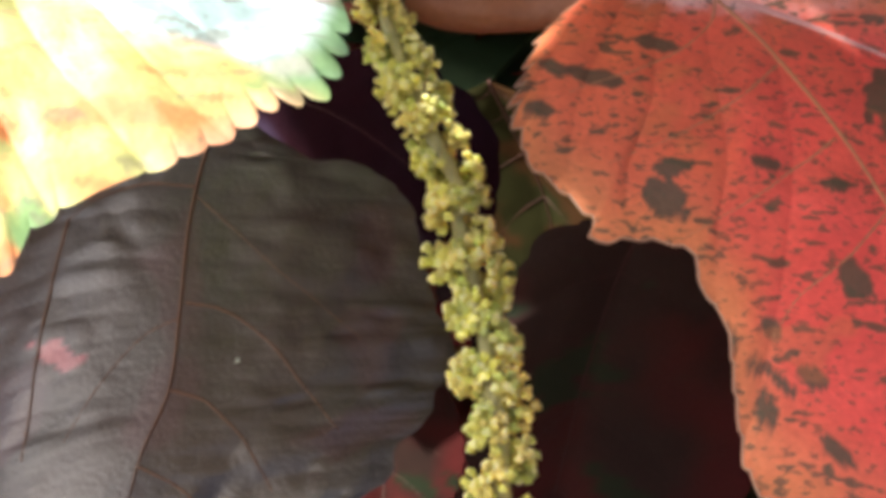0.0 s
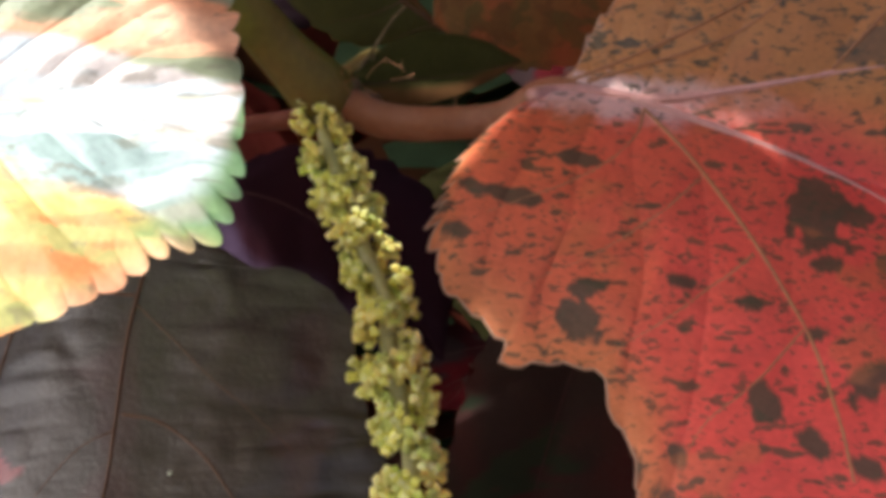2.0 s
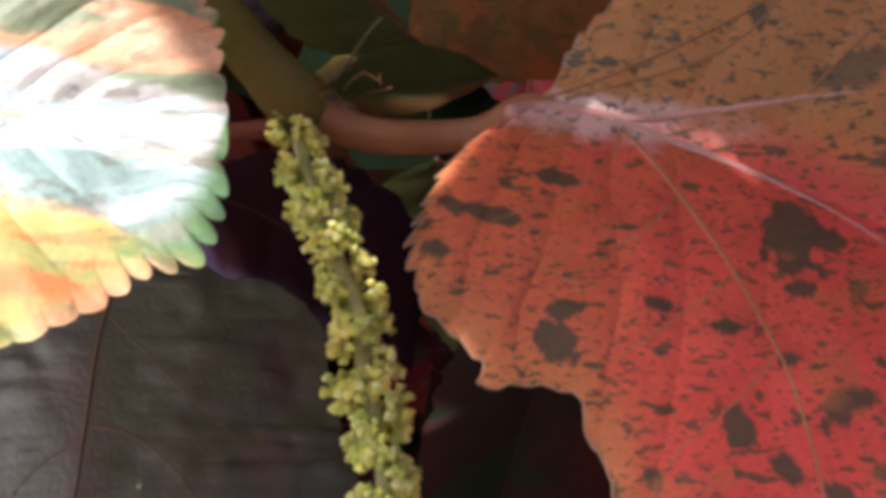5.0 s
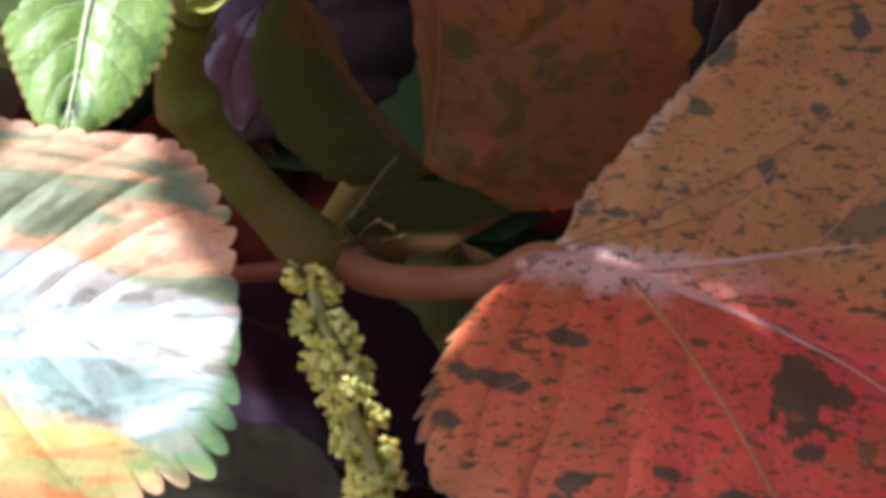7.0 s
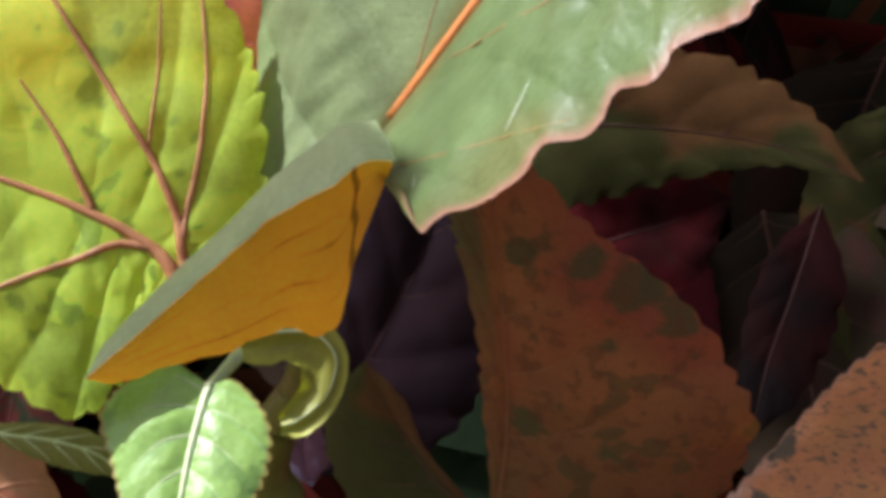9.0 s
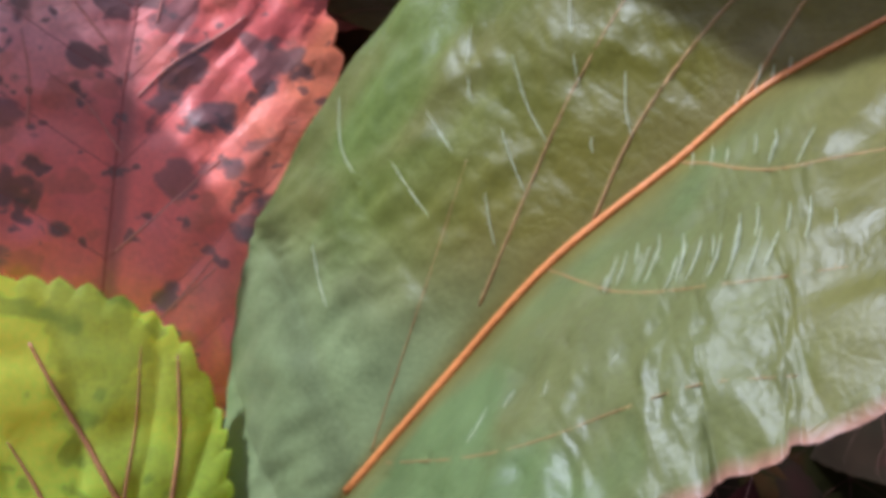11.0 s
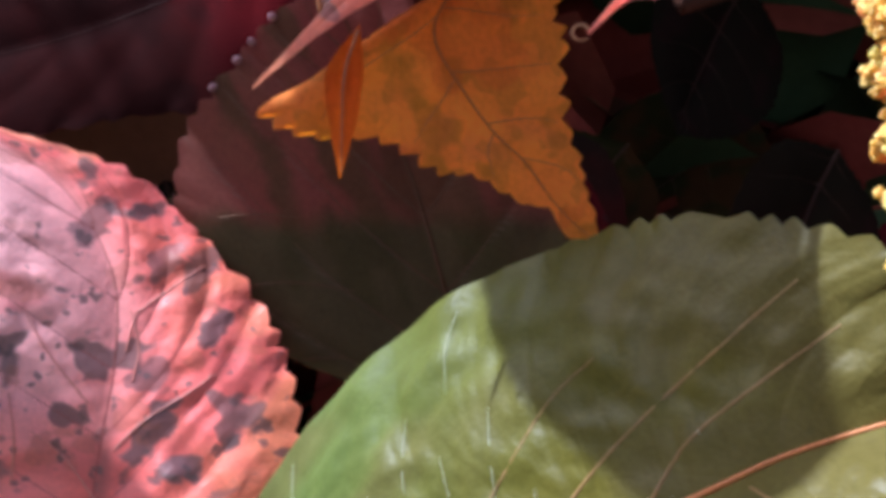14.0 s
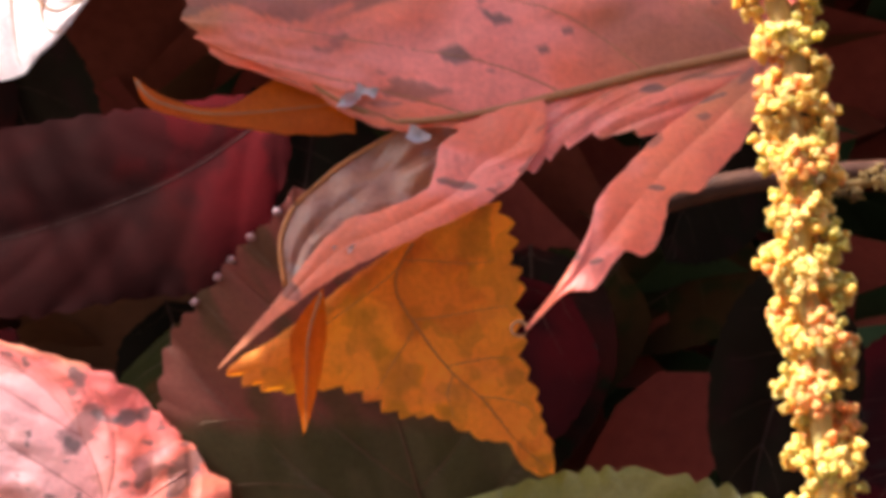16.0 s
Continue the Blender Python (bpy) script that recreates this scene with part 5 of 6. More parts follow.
# small greyish bits: gloss on the torn edges put into their colour
for k, at in enumerate([(0.55, 8.74, 18.19), (1.41, 8.79, 17.76), (0.56, 8.55, 16.22), (0.75, 8.77, 18.32)]):
    v, w = np.meshgrid(np.linspace(-1, 1, 7), np.linspace(-1, 1, 5), indexing="ij")
    shape = np.stack([0.13 * v + 0.03 * w, -0.12 - 0.05 * w**2 + 0.04 * np.sin(3 * v + k), (0.07 + 0.03 * np.cos(2 * v + k)) * w + 0.04 * v * (-1) ** k], -1).reshape(-1, 3)
    quads = [(5 * i + j, 5 * i + j + 1, 5 * i + j + 6, 5 * i + j + 5) for i in range(6) for j in range(4)]
    part("torn_bit", mesh_of(local(shape + np.array(at), wither), quads, np.tile((0.42, 0.36, 0.40), (35, 1))), LEAF_WITHER, wither, "greyish bit of torn edge, gloss painted in")
u = np.linspace(0, 1, 30)
loop = np.array((2.66, 7.26, 15.12)) + np.c_[0.085 * (np.cos(5.2 * u + 0.4) - 0.9), 0 * u, 0.08 * np.sin(5.2 * u + 0.4)]
part("curled_tip", strand(loop, 0.022 * (1 - 0.5 * u), wither, 6), VEIN_TAN, wither, "thin curled dry tip")
# the shrub's shade on this leaf is painted in by a dimmed pigment
leaf("crimson_leaf", "crimson leaf darkened in colour for the shade of the shrub",
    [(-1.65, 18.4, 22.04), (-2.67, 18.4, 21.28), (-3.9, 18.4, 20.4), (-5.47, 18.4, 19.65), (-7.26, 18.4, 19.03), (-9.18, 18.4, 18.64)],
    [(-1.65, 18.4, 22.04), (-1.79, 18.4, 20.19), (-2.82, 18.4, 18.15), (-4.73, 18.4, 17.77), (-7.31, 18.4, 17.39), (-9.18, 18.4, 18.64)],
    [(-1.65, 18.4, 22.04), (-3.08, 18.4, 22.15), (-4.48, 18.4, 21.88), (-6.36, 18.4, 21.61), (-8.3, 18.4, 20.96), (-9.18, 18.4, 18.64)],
    dim(paint_ember, 0.38), LEAF_DEEP_SHADE, VEIN_SHADED, veins=6, teeth=0.7, bite=0.12, rib=0.02, vein=0.0, along=120, across=16, seed=16)
# pigment mixed nearly white: the sun's glare is put into the colour
leaf("pale_pink_leaf", "pink leaf at the top, whitened to stand for sunlight",
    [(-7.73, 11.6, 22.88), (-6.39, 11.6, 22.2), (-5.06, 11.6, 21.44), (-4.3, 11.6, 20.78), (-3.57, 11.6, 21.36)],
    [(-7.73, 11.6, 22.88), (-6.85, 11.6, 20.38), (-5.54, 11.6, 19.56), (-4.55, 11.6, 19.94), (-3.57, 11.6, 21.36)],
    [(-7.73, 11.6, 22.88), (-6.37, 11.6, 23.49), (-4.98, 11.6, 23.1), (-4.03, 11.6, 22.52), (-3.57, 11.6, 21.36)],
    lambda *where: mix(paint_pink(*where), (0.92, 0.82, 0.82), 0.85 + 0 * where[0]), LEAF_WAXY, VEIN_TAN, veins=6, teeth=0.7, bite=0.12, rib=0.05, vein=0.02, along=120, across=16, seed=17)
# a quarter of the pigment: deep shade painted into the leaf
leaf("purple_leaf", "purple leaf deep in the shrub, darkened for shade",
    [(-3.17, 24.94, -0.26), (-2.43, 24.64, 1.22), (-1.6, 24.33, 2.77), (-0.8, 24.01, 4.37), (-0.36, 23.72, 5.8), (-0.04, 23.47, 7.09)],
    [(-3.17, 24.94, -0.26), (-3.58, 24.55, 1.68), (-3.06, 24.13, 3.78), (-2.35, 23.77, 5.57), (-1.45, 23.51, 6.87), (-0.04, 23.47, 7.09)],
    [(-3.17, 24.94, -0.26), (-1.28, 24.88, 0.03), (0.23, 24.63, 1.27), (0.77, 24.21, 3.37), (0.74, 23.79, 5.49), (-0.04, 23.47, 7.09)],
    dim(paint_purple, 0.25), LEAF_SHADED, VEIN_SHADED, veins=6, teeth=0.7, bite=0.12, rib=0.015, vein=0.008, along=120, across=16, seed=18)
leaf("purple_leaf", "small purple leaf beside the stem, bluish light painted in",
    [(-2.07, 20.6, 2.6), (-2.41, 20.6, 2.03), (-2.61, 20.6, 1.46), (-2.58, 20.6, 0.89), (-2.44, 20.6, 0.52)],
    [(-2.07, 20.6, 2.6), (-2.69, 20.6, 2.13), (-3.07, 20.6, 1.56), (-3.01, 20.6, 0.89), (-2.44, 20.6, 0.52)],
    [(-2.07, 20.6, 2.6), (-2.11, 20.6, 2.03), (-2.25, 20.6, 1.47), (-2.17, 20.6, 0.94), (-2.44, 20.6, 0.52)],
    paint_lavender, LEAF_DEEP_SHADE, VEIN_SHADED, veins=5, teeth=0.4, bite=0.12, rib=0.015, vein=0.0, along=100, across=14, seed=41)
# red pigment halved: the shade is painted, the leaf itself gets sun
leaf("rusty_leaf", "red-brown leaf partly hidden, shade painted into its colour",
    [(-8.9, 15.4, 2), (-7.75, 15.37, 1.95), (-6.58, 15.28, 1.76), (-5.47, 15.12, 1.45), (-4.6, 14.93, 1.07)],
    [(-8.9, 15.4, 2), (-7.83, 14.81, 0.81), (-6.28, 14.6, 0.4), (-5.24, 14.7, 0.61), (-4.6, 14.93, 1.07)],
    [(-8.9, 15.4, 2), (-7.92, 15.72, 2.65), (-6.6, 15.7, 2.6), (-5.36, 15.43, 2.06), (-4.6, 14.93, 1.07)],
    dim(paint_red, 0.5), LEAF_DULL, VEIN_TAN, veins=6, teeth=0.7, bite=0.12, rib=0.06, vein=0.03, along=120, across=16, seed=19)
# dimmed pigment: the shade on this leaf is put into its colour
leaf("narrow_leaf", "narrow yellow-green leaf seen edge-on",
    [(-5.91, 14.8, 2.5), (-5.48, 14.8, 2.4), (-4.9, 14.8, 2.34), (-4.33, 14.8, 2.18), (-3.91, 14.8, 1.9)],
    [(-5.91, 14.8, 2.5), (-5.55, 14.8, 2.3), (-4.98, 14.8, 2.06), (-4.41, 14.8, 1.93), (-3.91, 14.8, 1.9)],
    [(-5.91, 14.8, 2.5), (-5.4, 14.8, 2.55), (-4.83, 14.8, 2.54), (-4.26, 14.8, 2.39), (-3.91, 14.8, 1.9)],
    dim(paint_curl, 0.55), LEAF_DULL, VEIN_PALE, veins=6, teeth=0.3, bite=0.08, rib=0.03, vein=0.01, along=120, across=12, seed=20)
# pigment lowered a little to stand for the shade behind the spike
leaf("maroon_leaf", "maroon leaf behind the flower spike, darkened for shade",
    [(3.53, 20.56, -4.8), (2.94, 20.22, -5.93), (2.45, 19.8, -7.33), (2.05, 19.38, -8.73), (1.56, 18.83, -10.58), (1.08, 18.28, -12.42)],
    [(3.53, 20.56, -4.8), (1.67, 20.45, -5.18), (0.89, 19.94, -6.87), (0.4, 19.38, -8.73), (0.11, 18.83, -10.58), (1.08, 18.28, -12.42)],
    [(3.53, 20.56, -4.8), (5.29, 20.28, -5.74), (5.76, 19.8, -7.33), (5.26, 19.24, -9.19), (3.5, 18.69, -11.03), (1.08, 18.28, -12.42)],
    dim(paint_maroon, 0.8), LEAF_SHADED, VEIN_SHADED, veins=6, teeth=0.7, bite=0.12, rib=0.025, vein=0.008, along=120, across=16, seed=21)
# pigment cut to under a third as painted shade
leaf("purple_leaf", "purple leaf behind the flower spike, darkened for shade",
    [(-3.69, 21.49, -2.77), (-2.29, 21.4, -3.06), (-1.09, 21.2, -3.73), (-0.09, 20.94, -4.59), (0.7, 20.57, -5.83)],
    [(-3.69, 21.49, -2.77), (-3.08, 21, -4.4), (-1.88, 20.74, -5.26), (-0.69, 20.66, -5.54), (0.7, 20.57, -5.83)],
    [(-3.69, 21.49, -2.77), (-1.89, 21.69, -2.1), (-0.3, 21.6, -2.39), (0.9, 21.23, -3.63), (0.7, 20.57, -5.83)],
    dim(paint_purple, 0.3), LEAF_DEEP_SHADE, VEIN_SHADED, veins=6, teeth=0.7, bite=0.12, rib=0.02, vein=0.0, along=120, across=16, seed=22)
# dimmed colour takes the place of the deep shade
leaf("olive_leaf", "long brownish olive leaf, colour darkened for deep shade",
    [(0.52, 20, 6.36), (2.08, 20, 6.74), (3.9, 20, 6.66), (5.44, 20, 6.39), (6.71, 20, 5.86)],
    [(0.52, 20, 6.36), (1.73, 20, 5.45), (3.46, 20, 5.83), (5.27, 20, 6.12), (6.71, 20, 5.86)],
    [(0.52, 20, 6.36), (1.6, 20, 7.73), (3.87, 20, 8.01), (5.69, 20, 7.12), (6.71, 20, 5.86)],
    dim(paint_olive, 0.6), LEAF_DEEP_SHADE, VEIN_SHADED, veins=7, teeth=0.6, bite=0.16, rib=0.02, vein=0.006, along=160, across=16, seed=23)
# a quarter of the crimson pigment, shade put into the colour
leaf("crimson_leaf", "red leaf deep in the shrub, darkened for shade",
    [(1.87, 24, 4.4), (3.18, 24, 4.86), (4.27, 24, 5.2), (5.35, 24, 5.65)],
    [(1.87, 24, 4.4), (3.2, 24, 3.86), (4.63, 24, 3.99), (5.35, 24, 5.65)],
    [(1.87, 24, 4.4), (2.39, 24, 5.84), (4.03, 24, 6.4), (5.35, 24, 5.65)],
    dim(paint_crimson, 0.25), LEAF_DEEP_SHADE, VEIN_SHADED, veins=6, teeth=0.7, bite=0.12, rib=0.02, vein=0.0, along=100, across=12, seed=24)
# a tenth of the crimson pigment, painted as near-black shade
leaf("maroon_leaf", "brownish maroon leaf deep in the shrub, darkened for shade",
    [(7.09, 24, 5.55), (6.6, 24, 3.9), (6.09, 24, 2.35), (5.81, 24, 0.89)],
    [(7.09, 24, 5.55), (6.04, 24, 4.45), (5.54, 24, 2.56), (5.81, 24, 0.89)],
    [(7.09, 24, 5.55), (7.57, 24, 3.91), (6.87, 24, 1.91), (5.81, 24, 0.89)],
    dim(paint_crimson, 0.1), LEAF_DEEP_SHADE, VEIN_SHADED, veins=6, teeth=0.7, bite=0.12, rib=0.02, vein=0.0, along=100, across=12, seed=25)

# unseen leaves above the view, added to block the sun from parts below
for number, rails in enumerate((
        ([(-13.5, 12.32, 17.59), (-13.25, 11.61, 17.98), (-12.38, 10.66, 18.53), (-11.51, 9.98, 19.16), (-10.93, 9.62, 19.25)],
    [(-13.5, 12.32, 17.59), (-13.78, 11.2, 17.03), (-13.14, 10.03, 17.31), (-11.95, 9.54, 18.28), (-10.93, 9.62, 19.25)],
    [(-13.5, 12.32, 17.59), (-12.39, 12.12, 18.56), (-11.29, 11.39, 19.39), (-10.74, 10.51, 19.67), (-10.93, 9.62, 19.25)]),
        ([(-9.06, 3.64, 13.56), (-9.06, 2.64, 13.06), (-9.06, 1.44, 12.16), (-9.06, 0.14, 11.16), (-9.06, -0.76, 10.26)],
    [(-9.06, 3.64, 13.56), (-10.26, 2.34, 12.26), (-10.66, 1.24, 11.16), (-10.16, 0.14, 10.46), (-9.06, -0.76, 10.26)],
    [(-9.06, 3.64, 13.56), (-7.86, 2.74, 13.66), (-7.36, 1.64, 12.96), (-7.86, 0.44, 11.66), (-9.06, -0.76, 10.26)]),
        ([(-13.28, 14.01, 20.31), (-14.17, 13.36, 18.42), (-15.21, 12.98, 16.53), (-16.24, 12.59, 14.64), (-17.14, 11.95, 12.75)],
    [(-13.28, 14.01, 20.31), (-15.14, 15.64, 18.8), (-16.57, 15.54, 16.53), (-17.32, 14.15, 14.26), (-17.14, 11.95, 12.75)],
    [(-13.28, 14.01, 20.31), (-13.06, 11.49, 18.61), (-13.94, 10.37, 16.34), (-15.41, 10.57, 14.26), (-17.14, 11.95, 12.75)]),
        ([(-13.22, 9.39, 12.71), (-15.38, 8.89, 11.19), (-17.09, 8.13, 9.95), (-18.79, 7.37, 8.71), (-20.37, 6.38, 7.47)],
    [(-13.22, 9.39, 12.71), (-16.15, 11.13, 11.44), (-18.31, 10.42, 9.95), (-20.03, 8.91, 8.46), (-20.37, 6.38, 7.47)],
    [(-13.22, 9.39, 12.71), (-13.1, 8.0, 13.05), (-13.25, 7.1, 12.3), (-13.63, 5.99, 11.32), (-15.42, 4.59, 9.83), (-17.47, 4.09, 8.46), (-20.37, 6.38, 7.47)]),
        ([(-3.56, 5.47, 25.08), (-4.4, 5.48, 24.12), (-5.04, 5.36, 23.31), (-5.68, 5.25, 22.51), (-6.25, 5.29, 21.87)],
    [(-3.56, 5.47, 25.08), (-4.71, 7.24, 24.84), (-6.08, 7.98, 23.72), (-6.4, 7.02, 22.75), (-6.48, 6.18, 22.15), (-6.25, 5.29, 21.87)],
    [(-3.56, 5.47, 25.08), (-3.59, 4.21, 24.28), (-4.16, 3.57, 23.23), (-4.96, 3.37, 22.19), (-5.7, 4.11, 21.79), (-6.25, 5.29, 21.87)]),
        ([(-10.49, 3.71, 14.27), (-10.79, 3.42, 13.54), (-11.2, 3.33, 12.8), (-11.6, 3.24, 12.06), (-11.91, 2.95, 11.33)],
    [(-10.49, 3.71, 14.27), (-11.58, 5.08, 13.68), (-12.21, 5.23, 12.8), (-12.33, 4.43, 11.92), (-11.91, 2.95, 11.33)],
    [(-10.49, 3.71, 14.27), (-10, 2.02, 13.61), (-10.23, 1.41, 12.73), (-10.92, 1.78, 11.92), (-11.91, 2.95, 11.33)]),
        ([(-10.24, 3.05, 16.96), (-10.5, 2.82, 16.29), (-10.83, 2.74, 15.63), (-11.16, 2.65, 14.96), (-11.41, 2.43, 14.3)],
    [(-10.24, 3.05, 16.96), (-11.08, 4.05, 16.43), (-11.58, 4.15, 15.63), (-11.7, 3.54, 14.83), (-11.41, 2.43, 14.3)],
    [(-10.24, 3.05, 16.96), (-9.91, 1.78, 16.36), (-10.11, 1.31, 15.56), (-10.65, 1.56, 14.83), (-11.41, 2.43, 14.3)]),
        ([(-10.9, 7.68, 17.25), (-11.41, 7.34, 16.94), (-11.97, 7.11, 16.64), (-12.53, 6.88, 16.33), (-13.4, 6.91, 15.88)],
    [(-10.9, 7.68, 17.25), (-11.81, 8.35, 17.01), (-12.53, 8.17, 16.64), (-13.06, 7.62, 16.27), (-13.4, 6.91, 15.88)],
    [(-10.9, 7.68, 17.25), (-10.9, 6.52, 16.97), (-11.46, 6.02, 16.61), (-12.16, 5.92, 16.27), (-13.4, 6.91, 15.88)]),
        ([(-10.21, 5.44, 16.41), (-10.68, 5.07, 15.63), (-11.26, 4.88, 14.84), (-11.84, 4.7, 14.05), (-12.32, 4.32, 13.27)],
    [(-10.21, 5.44, 16.41), (-11.74, 7.31, 15.78), (-12.52, 7.27, 14.84), (-12.95, 6.54, 13.9), (-12.32, 4.32, 13.27)],
    [(-10.21, 5.44, 16.41), (-9.81, 3.54, 15.7), (-10.28, 2.91, 14.76), (-11.07, 2.99, 13.9), (-12.32, 4.32, 13.27)]),
        ([(-11.56, 6.49, 18.51), (-11.71, 6.32, 18.09), (-11.95, 6.29, 17.67), (-12.19, 6.24, 17.26), (-12.34, 6.07, 16.84)],
    [(-11.56, 6.49, 18.51), (-12.34, 7.61, 18.18), (-12.69, 7.70, 17.67), (-12.78, 7.29, 17.17), (-12.34, 6.07, 16.84)],
    [(-11.56, 6.49, 18.51), (-10.64, 4.37, 18.14), (-10.77, 4.03, 17.62), (-11.13, 4.19, 17.17), (-12.34, 6.07, 16.84)]),
        ([(-13.36, 10.22, 15.89), (-13.77, 9.93, 15.19), (-14.25, 9.75, 14.49), (-14.73, 9.57, 13.79), (-15.15, 9.27, 13.1)],
    [(-13.36, 10.22, 15.89), (-14.64, 11.18, 15.05), (-15.28, 11.07, 14.21), (-15.69, 10.54, 13.37), (-15.15, 9.27, 13.1)],
    [(-13.36, 10.22, 15.89), (-13.45, 9.44, 15.26), (-13.9, 8.97, 14.42), (-13.95, 8.2, 13.9), (-13.85, 7.6, 13.6), (-14.2, 7.9, 13.2), (-15.15, 9.27, 13.1)]),
        ([(-1.74, 6.67, 29.75), (-2.73, 5.99, 28.39), (-3.85, 5.55, 27.03), (-4.96, 5.1, 25.67), (-5.95, 4.43, 24.31)],
    [(-1.74, 6.67, 29.75), (-3.62, 8.17, 28.66), (-5.06, 7.84, 27.03), (-6.08, 6.71, 25.4), (-5.95, 4.43, 24.31)],
    [(-1.74, 6.67, 29.75), (-1.65, 4.21, 28.52), (-2.73, 3.2, 26.89), (-4.13, 3.04, 25.4), (-5.95, 4.43, 24.31)]))):
    leaf("red_leaf", "unseen red leaf added above to shade the leaves below", *rails,
         paint_crimson, LEAF_DULL, VEIN_TAN, veins=6, teeth=0.5, bite=0.08, rib=0.05, vein=0.02, along=120, across=16, seed=26 + number)


# ---- stems ----
ICO = bmesh.new()
bmesh.ops.create_icosphere(ICO, subdivisions=2, radius=1)
ICO_V = np.array([v.co[:] for v in ICO.verts])
ICO_F = [tuple(v.index for v in f.verts) for f in ICO.faces]
ICO.free()


def stem(name, label, points, thick, thin, colours, knots=(), tail=0.0):
    root = thing(name, points[0], label, "stem")
    u = np.linspace(0, 1, 90)
    r = thick + (thin - thick) * u
    for at, size in knots:
        r = r + size * np.exp(-((u - at) / 0.035) ** 2)
    r = r * (1 - tail * step(0.6, 1.0, u))
    r = r * (1 + 0.06 * (fbm(u * 14, u * 0, 7, 3) - 0.5))
    v, f = tube_data(rail(points, u), r, 14)
    a = np.repeat(u, 14)
    colour = mix(colours[0], colours[1], step(0.3, 0.7, fbm(a * 9, np.tile(np.arange(14), 90) * 0.4, 5, 3)))
    part("bark", mesh_of(local(v, root), f, colour), STEM_GREEN, root)
    return root


def knob(name, at, size, colour, root, seed, label=""):
    """A lumpy swelling on a stem."""
    v = ICO_V * (1 + 0.25 * np.sin(ICO_V[:, [0]] * 5 + seed) * np.sin(ICO_V[:, [2]] * 6 + seed)) * np.array(size)
    part(name, mesh_of(local(v + np.array(at), root), ICO_F, mix(colour, np.array(colour) * 0.5, step(-0.5, 0.8, np.sin(ICO_V[:, 2] * 7 + seed)))), STEM_GREEN, root, label)


main = stem("main_stem", "green stem tinged rust at the leaf scars", [(-0.7, 24.5, -1.0), (-0.72, 19.6, -0.95), (-0.75, 17.3, -0.85), (-1.57, 16.46, 0.2), (-2.15, 15.94, 1.14), (-2.31, 15.55, 1.85), (-2.11, 15.18, 2.52), (-1.77, 14.91, 3.01), (-1.57, 14.58, 3.61)], 0.42, 0.26, ((0.140, 0.128, 0.022), (0.18, 0.115, 0.032)), ((0.28, 0.08), (0.55, 0.1)))
NODE = np.array((-0.57, 17.16, -0.77))
knob("node", NODE, (0.26, 0.24, 0.3), (0.16, 0.10, 0.05), main, 1, "brown swollen node")
knob("leaf_scar", NODE + (-0.32, -0.05, 0.12), (0.14, 0.12, 0.16), (0.30, 0.09, 0.04), main, 2, "rusty leaf scar")
knob("leaf_scar", NODE + (0.22, -0.1, -0.05), (0.16, 0.14, 0.12), (0.12, 0.09, 0.06), main, 3, "dark leaf scar")
SCAR = np.array((-2.46, 15.88, 1.26))
knob("leaf_scar", SCAR, (0.22, 0.2, 0.2), (0.42, 0.15, 0.06), main, 4, "rusty leaf scar")
stalk = stem("leaf_stalk", "orange-brown stalk of the red leaf", [(-0.6, 17.08, -0.86), (0.03, 16.97, -1.12), (0.81, 16.83, -1.15), (1.66, 16.68, -1.05), (2.25, 16.58, -0.71), (2.85, 16.47, -0.68), (3.67, 16.33, -0.8)], 0.26, 0.20, ((0.27, 0.10, 0.045), (0.32, 0.135, 0.075)), tail=0.9)
knob("joint", NODE + (0.35, -0.02, -0.12), (0.2, 0.17, 0.17), (0.16, 0.09, 0.05), stalk, 5, "dark swollen joint")
stem("leaf_stalk", "thin dark red leaf stalk", [(-0.81, 17.6, -1.1), (-1.54, 17.6, -1.18), (-2.37, 17.6, -1.3), (-3.46, 17.6, -1.75)], 0.15, 0.12, ((0.15, 0.035, 0.02), (0.18, 0.05, 0.03)))
stem("dry_twig", "small dry stipule at the node", [(-0.62, 18.25, -0.74), (-0.28, 18.25, -0.3), (0.06, 18.25, 0.19), (0.27, 18.25, 0.41)], 0.03, 0.018, ((0.12, 0.09, 0.04), (0.18, 0.12, 0.06)))
stem("dry_twig", "small dry stipule at the node", [(-0.24, 18.35, -0.28), (-0.21, 18.35, -0.63)], 0.03, 0.018, ((0.12, 0.09, 0.04), (0.18, 0.12, 0.06)))
stem("dry_twig", "small dry stipule at the node", [(0.96, 20.12, -1.41), (1, 20.12, -0.63), (1.19, 20.12, -0.77)], 0.03, 0.018, ((0.12, 0.09, 0.04), (0.18, 0.12, 0.06)))
fibre_rng = random.Random(23)
for k in range(13):
    # loose dry fibres round the node and along the stalk
    at = np.array((-0.62, 17.0, -0.62)) + np.array((fibre_rng.uniform(-0.25, 1.0), fibre_rng.uniform(-0.35, -0.1), fibre_rng.uniform(-0.2, 0.28)))
    way = np.array((fibre_rng.uniform(-0.3, 0.3), fibre_rng.uniform(-0.05, 0.1), fibre_rng.uniform(0.02, 0.3)))
    u = np.linspace(0, 1, 8)
    line = at + u[:, None] * way + (0.06 * np.sin(3 * u + k))[:, None] * np.array((0.6, 0, -0.4))
    part("fibre", strand(line, 0.008 * (1 - 0.6 * u), main, 5), VEIN_TAN, main, "dry brown fibre")
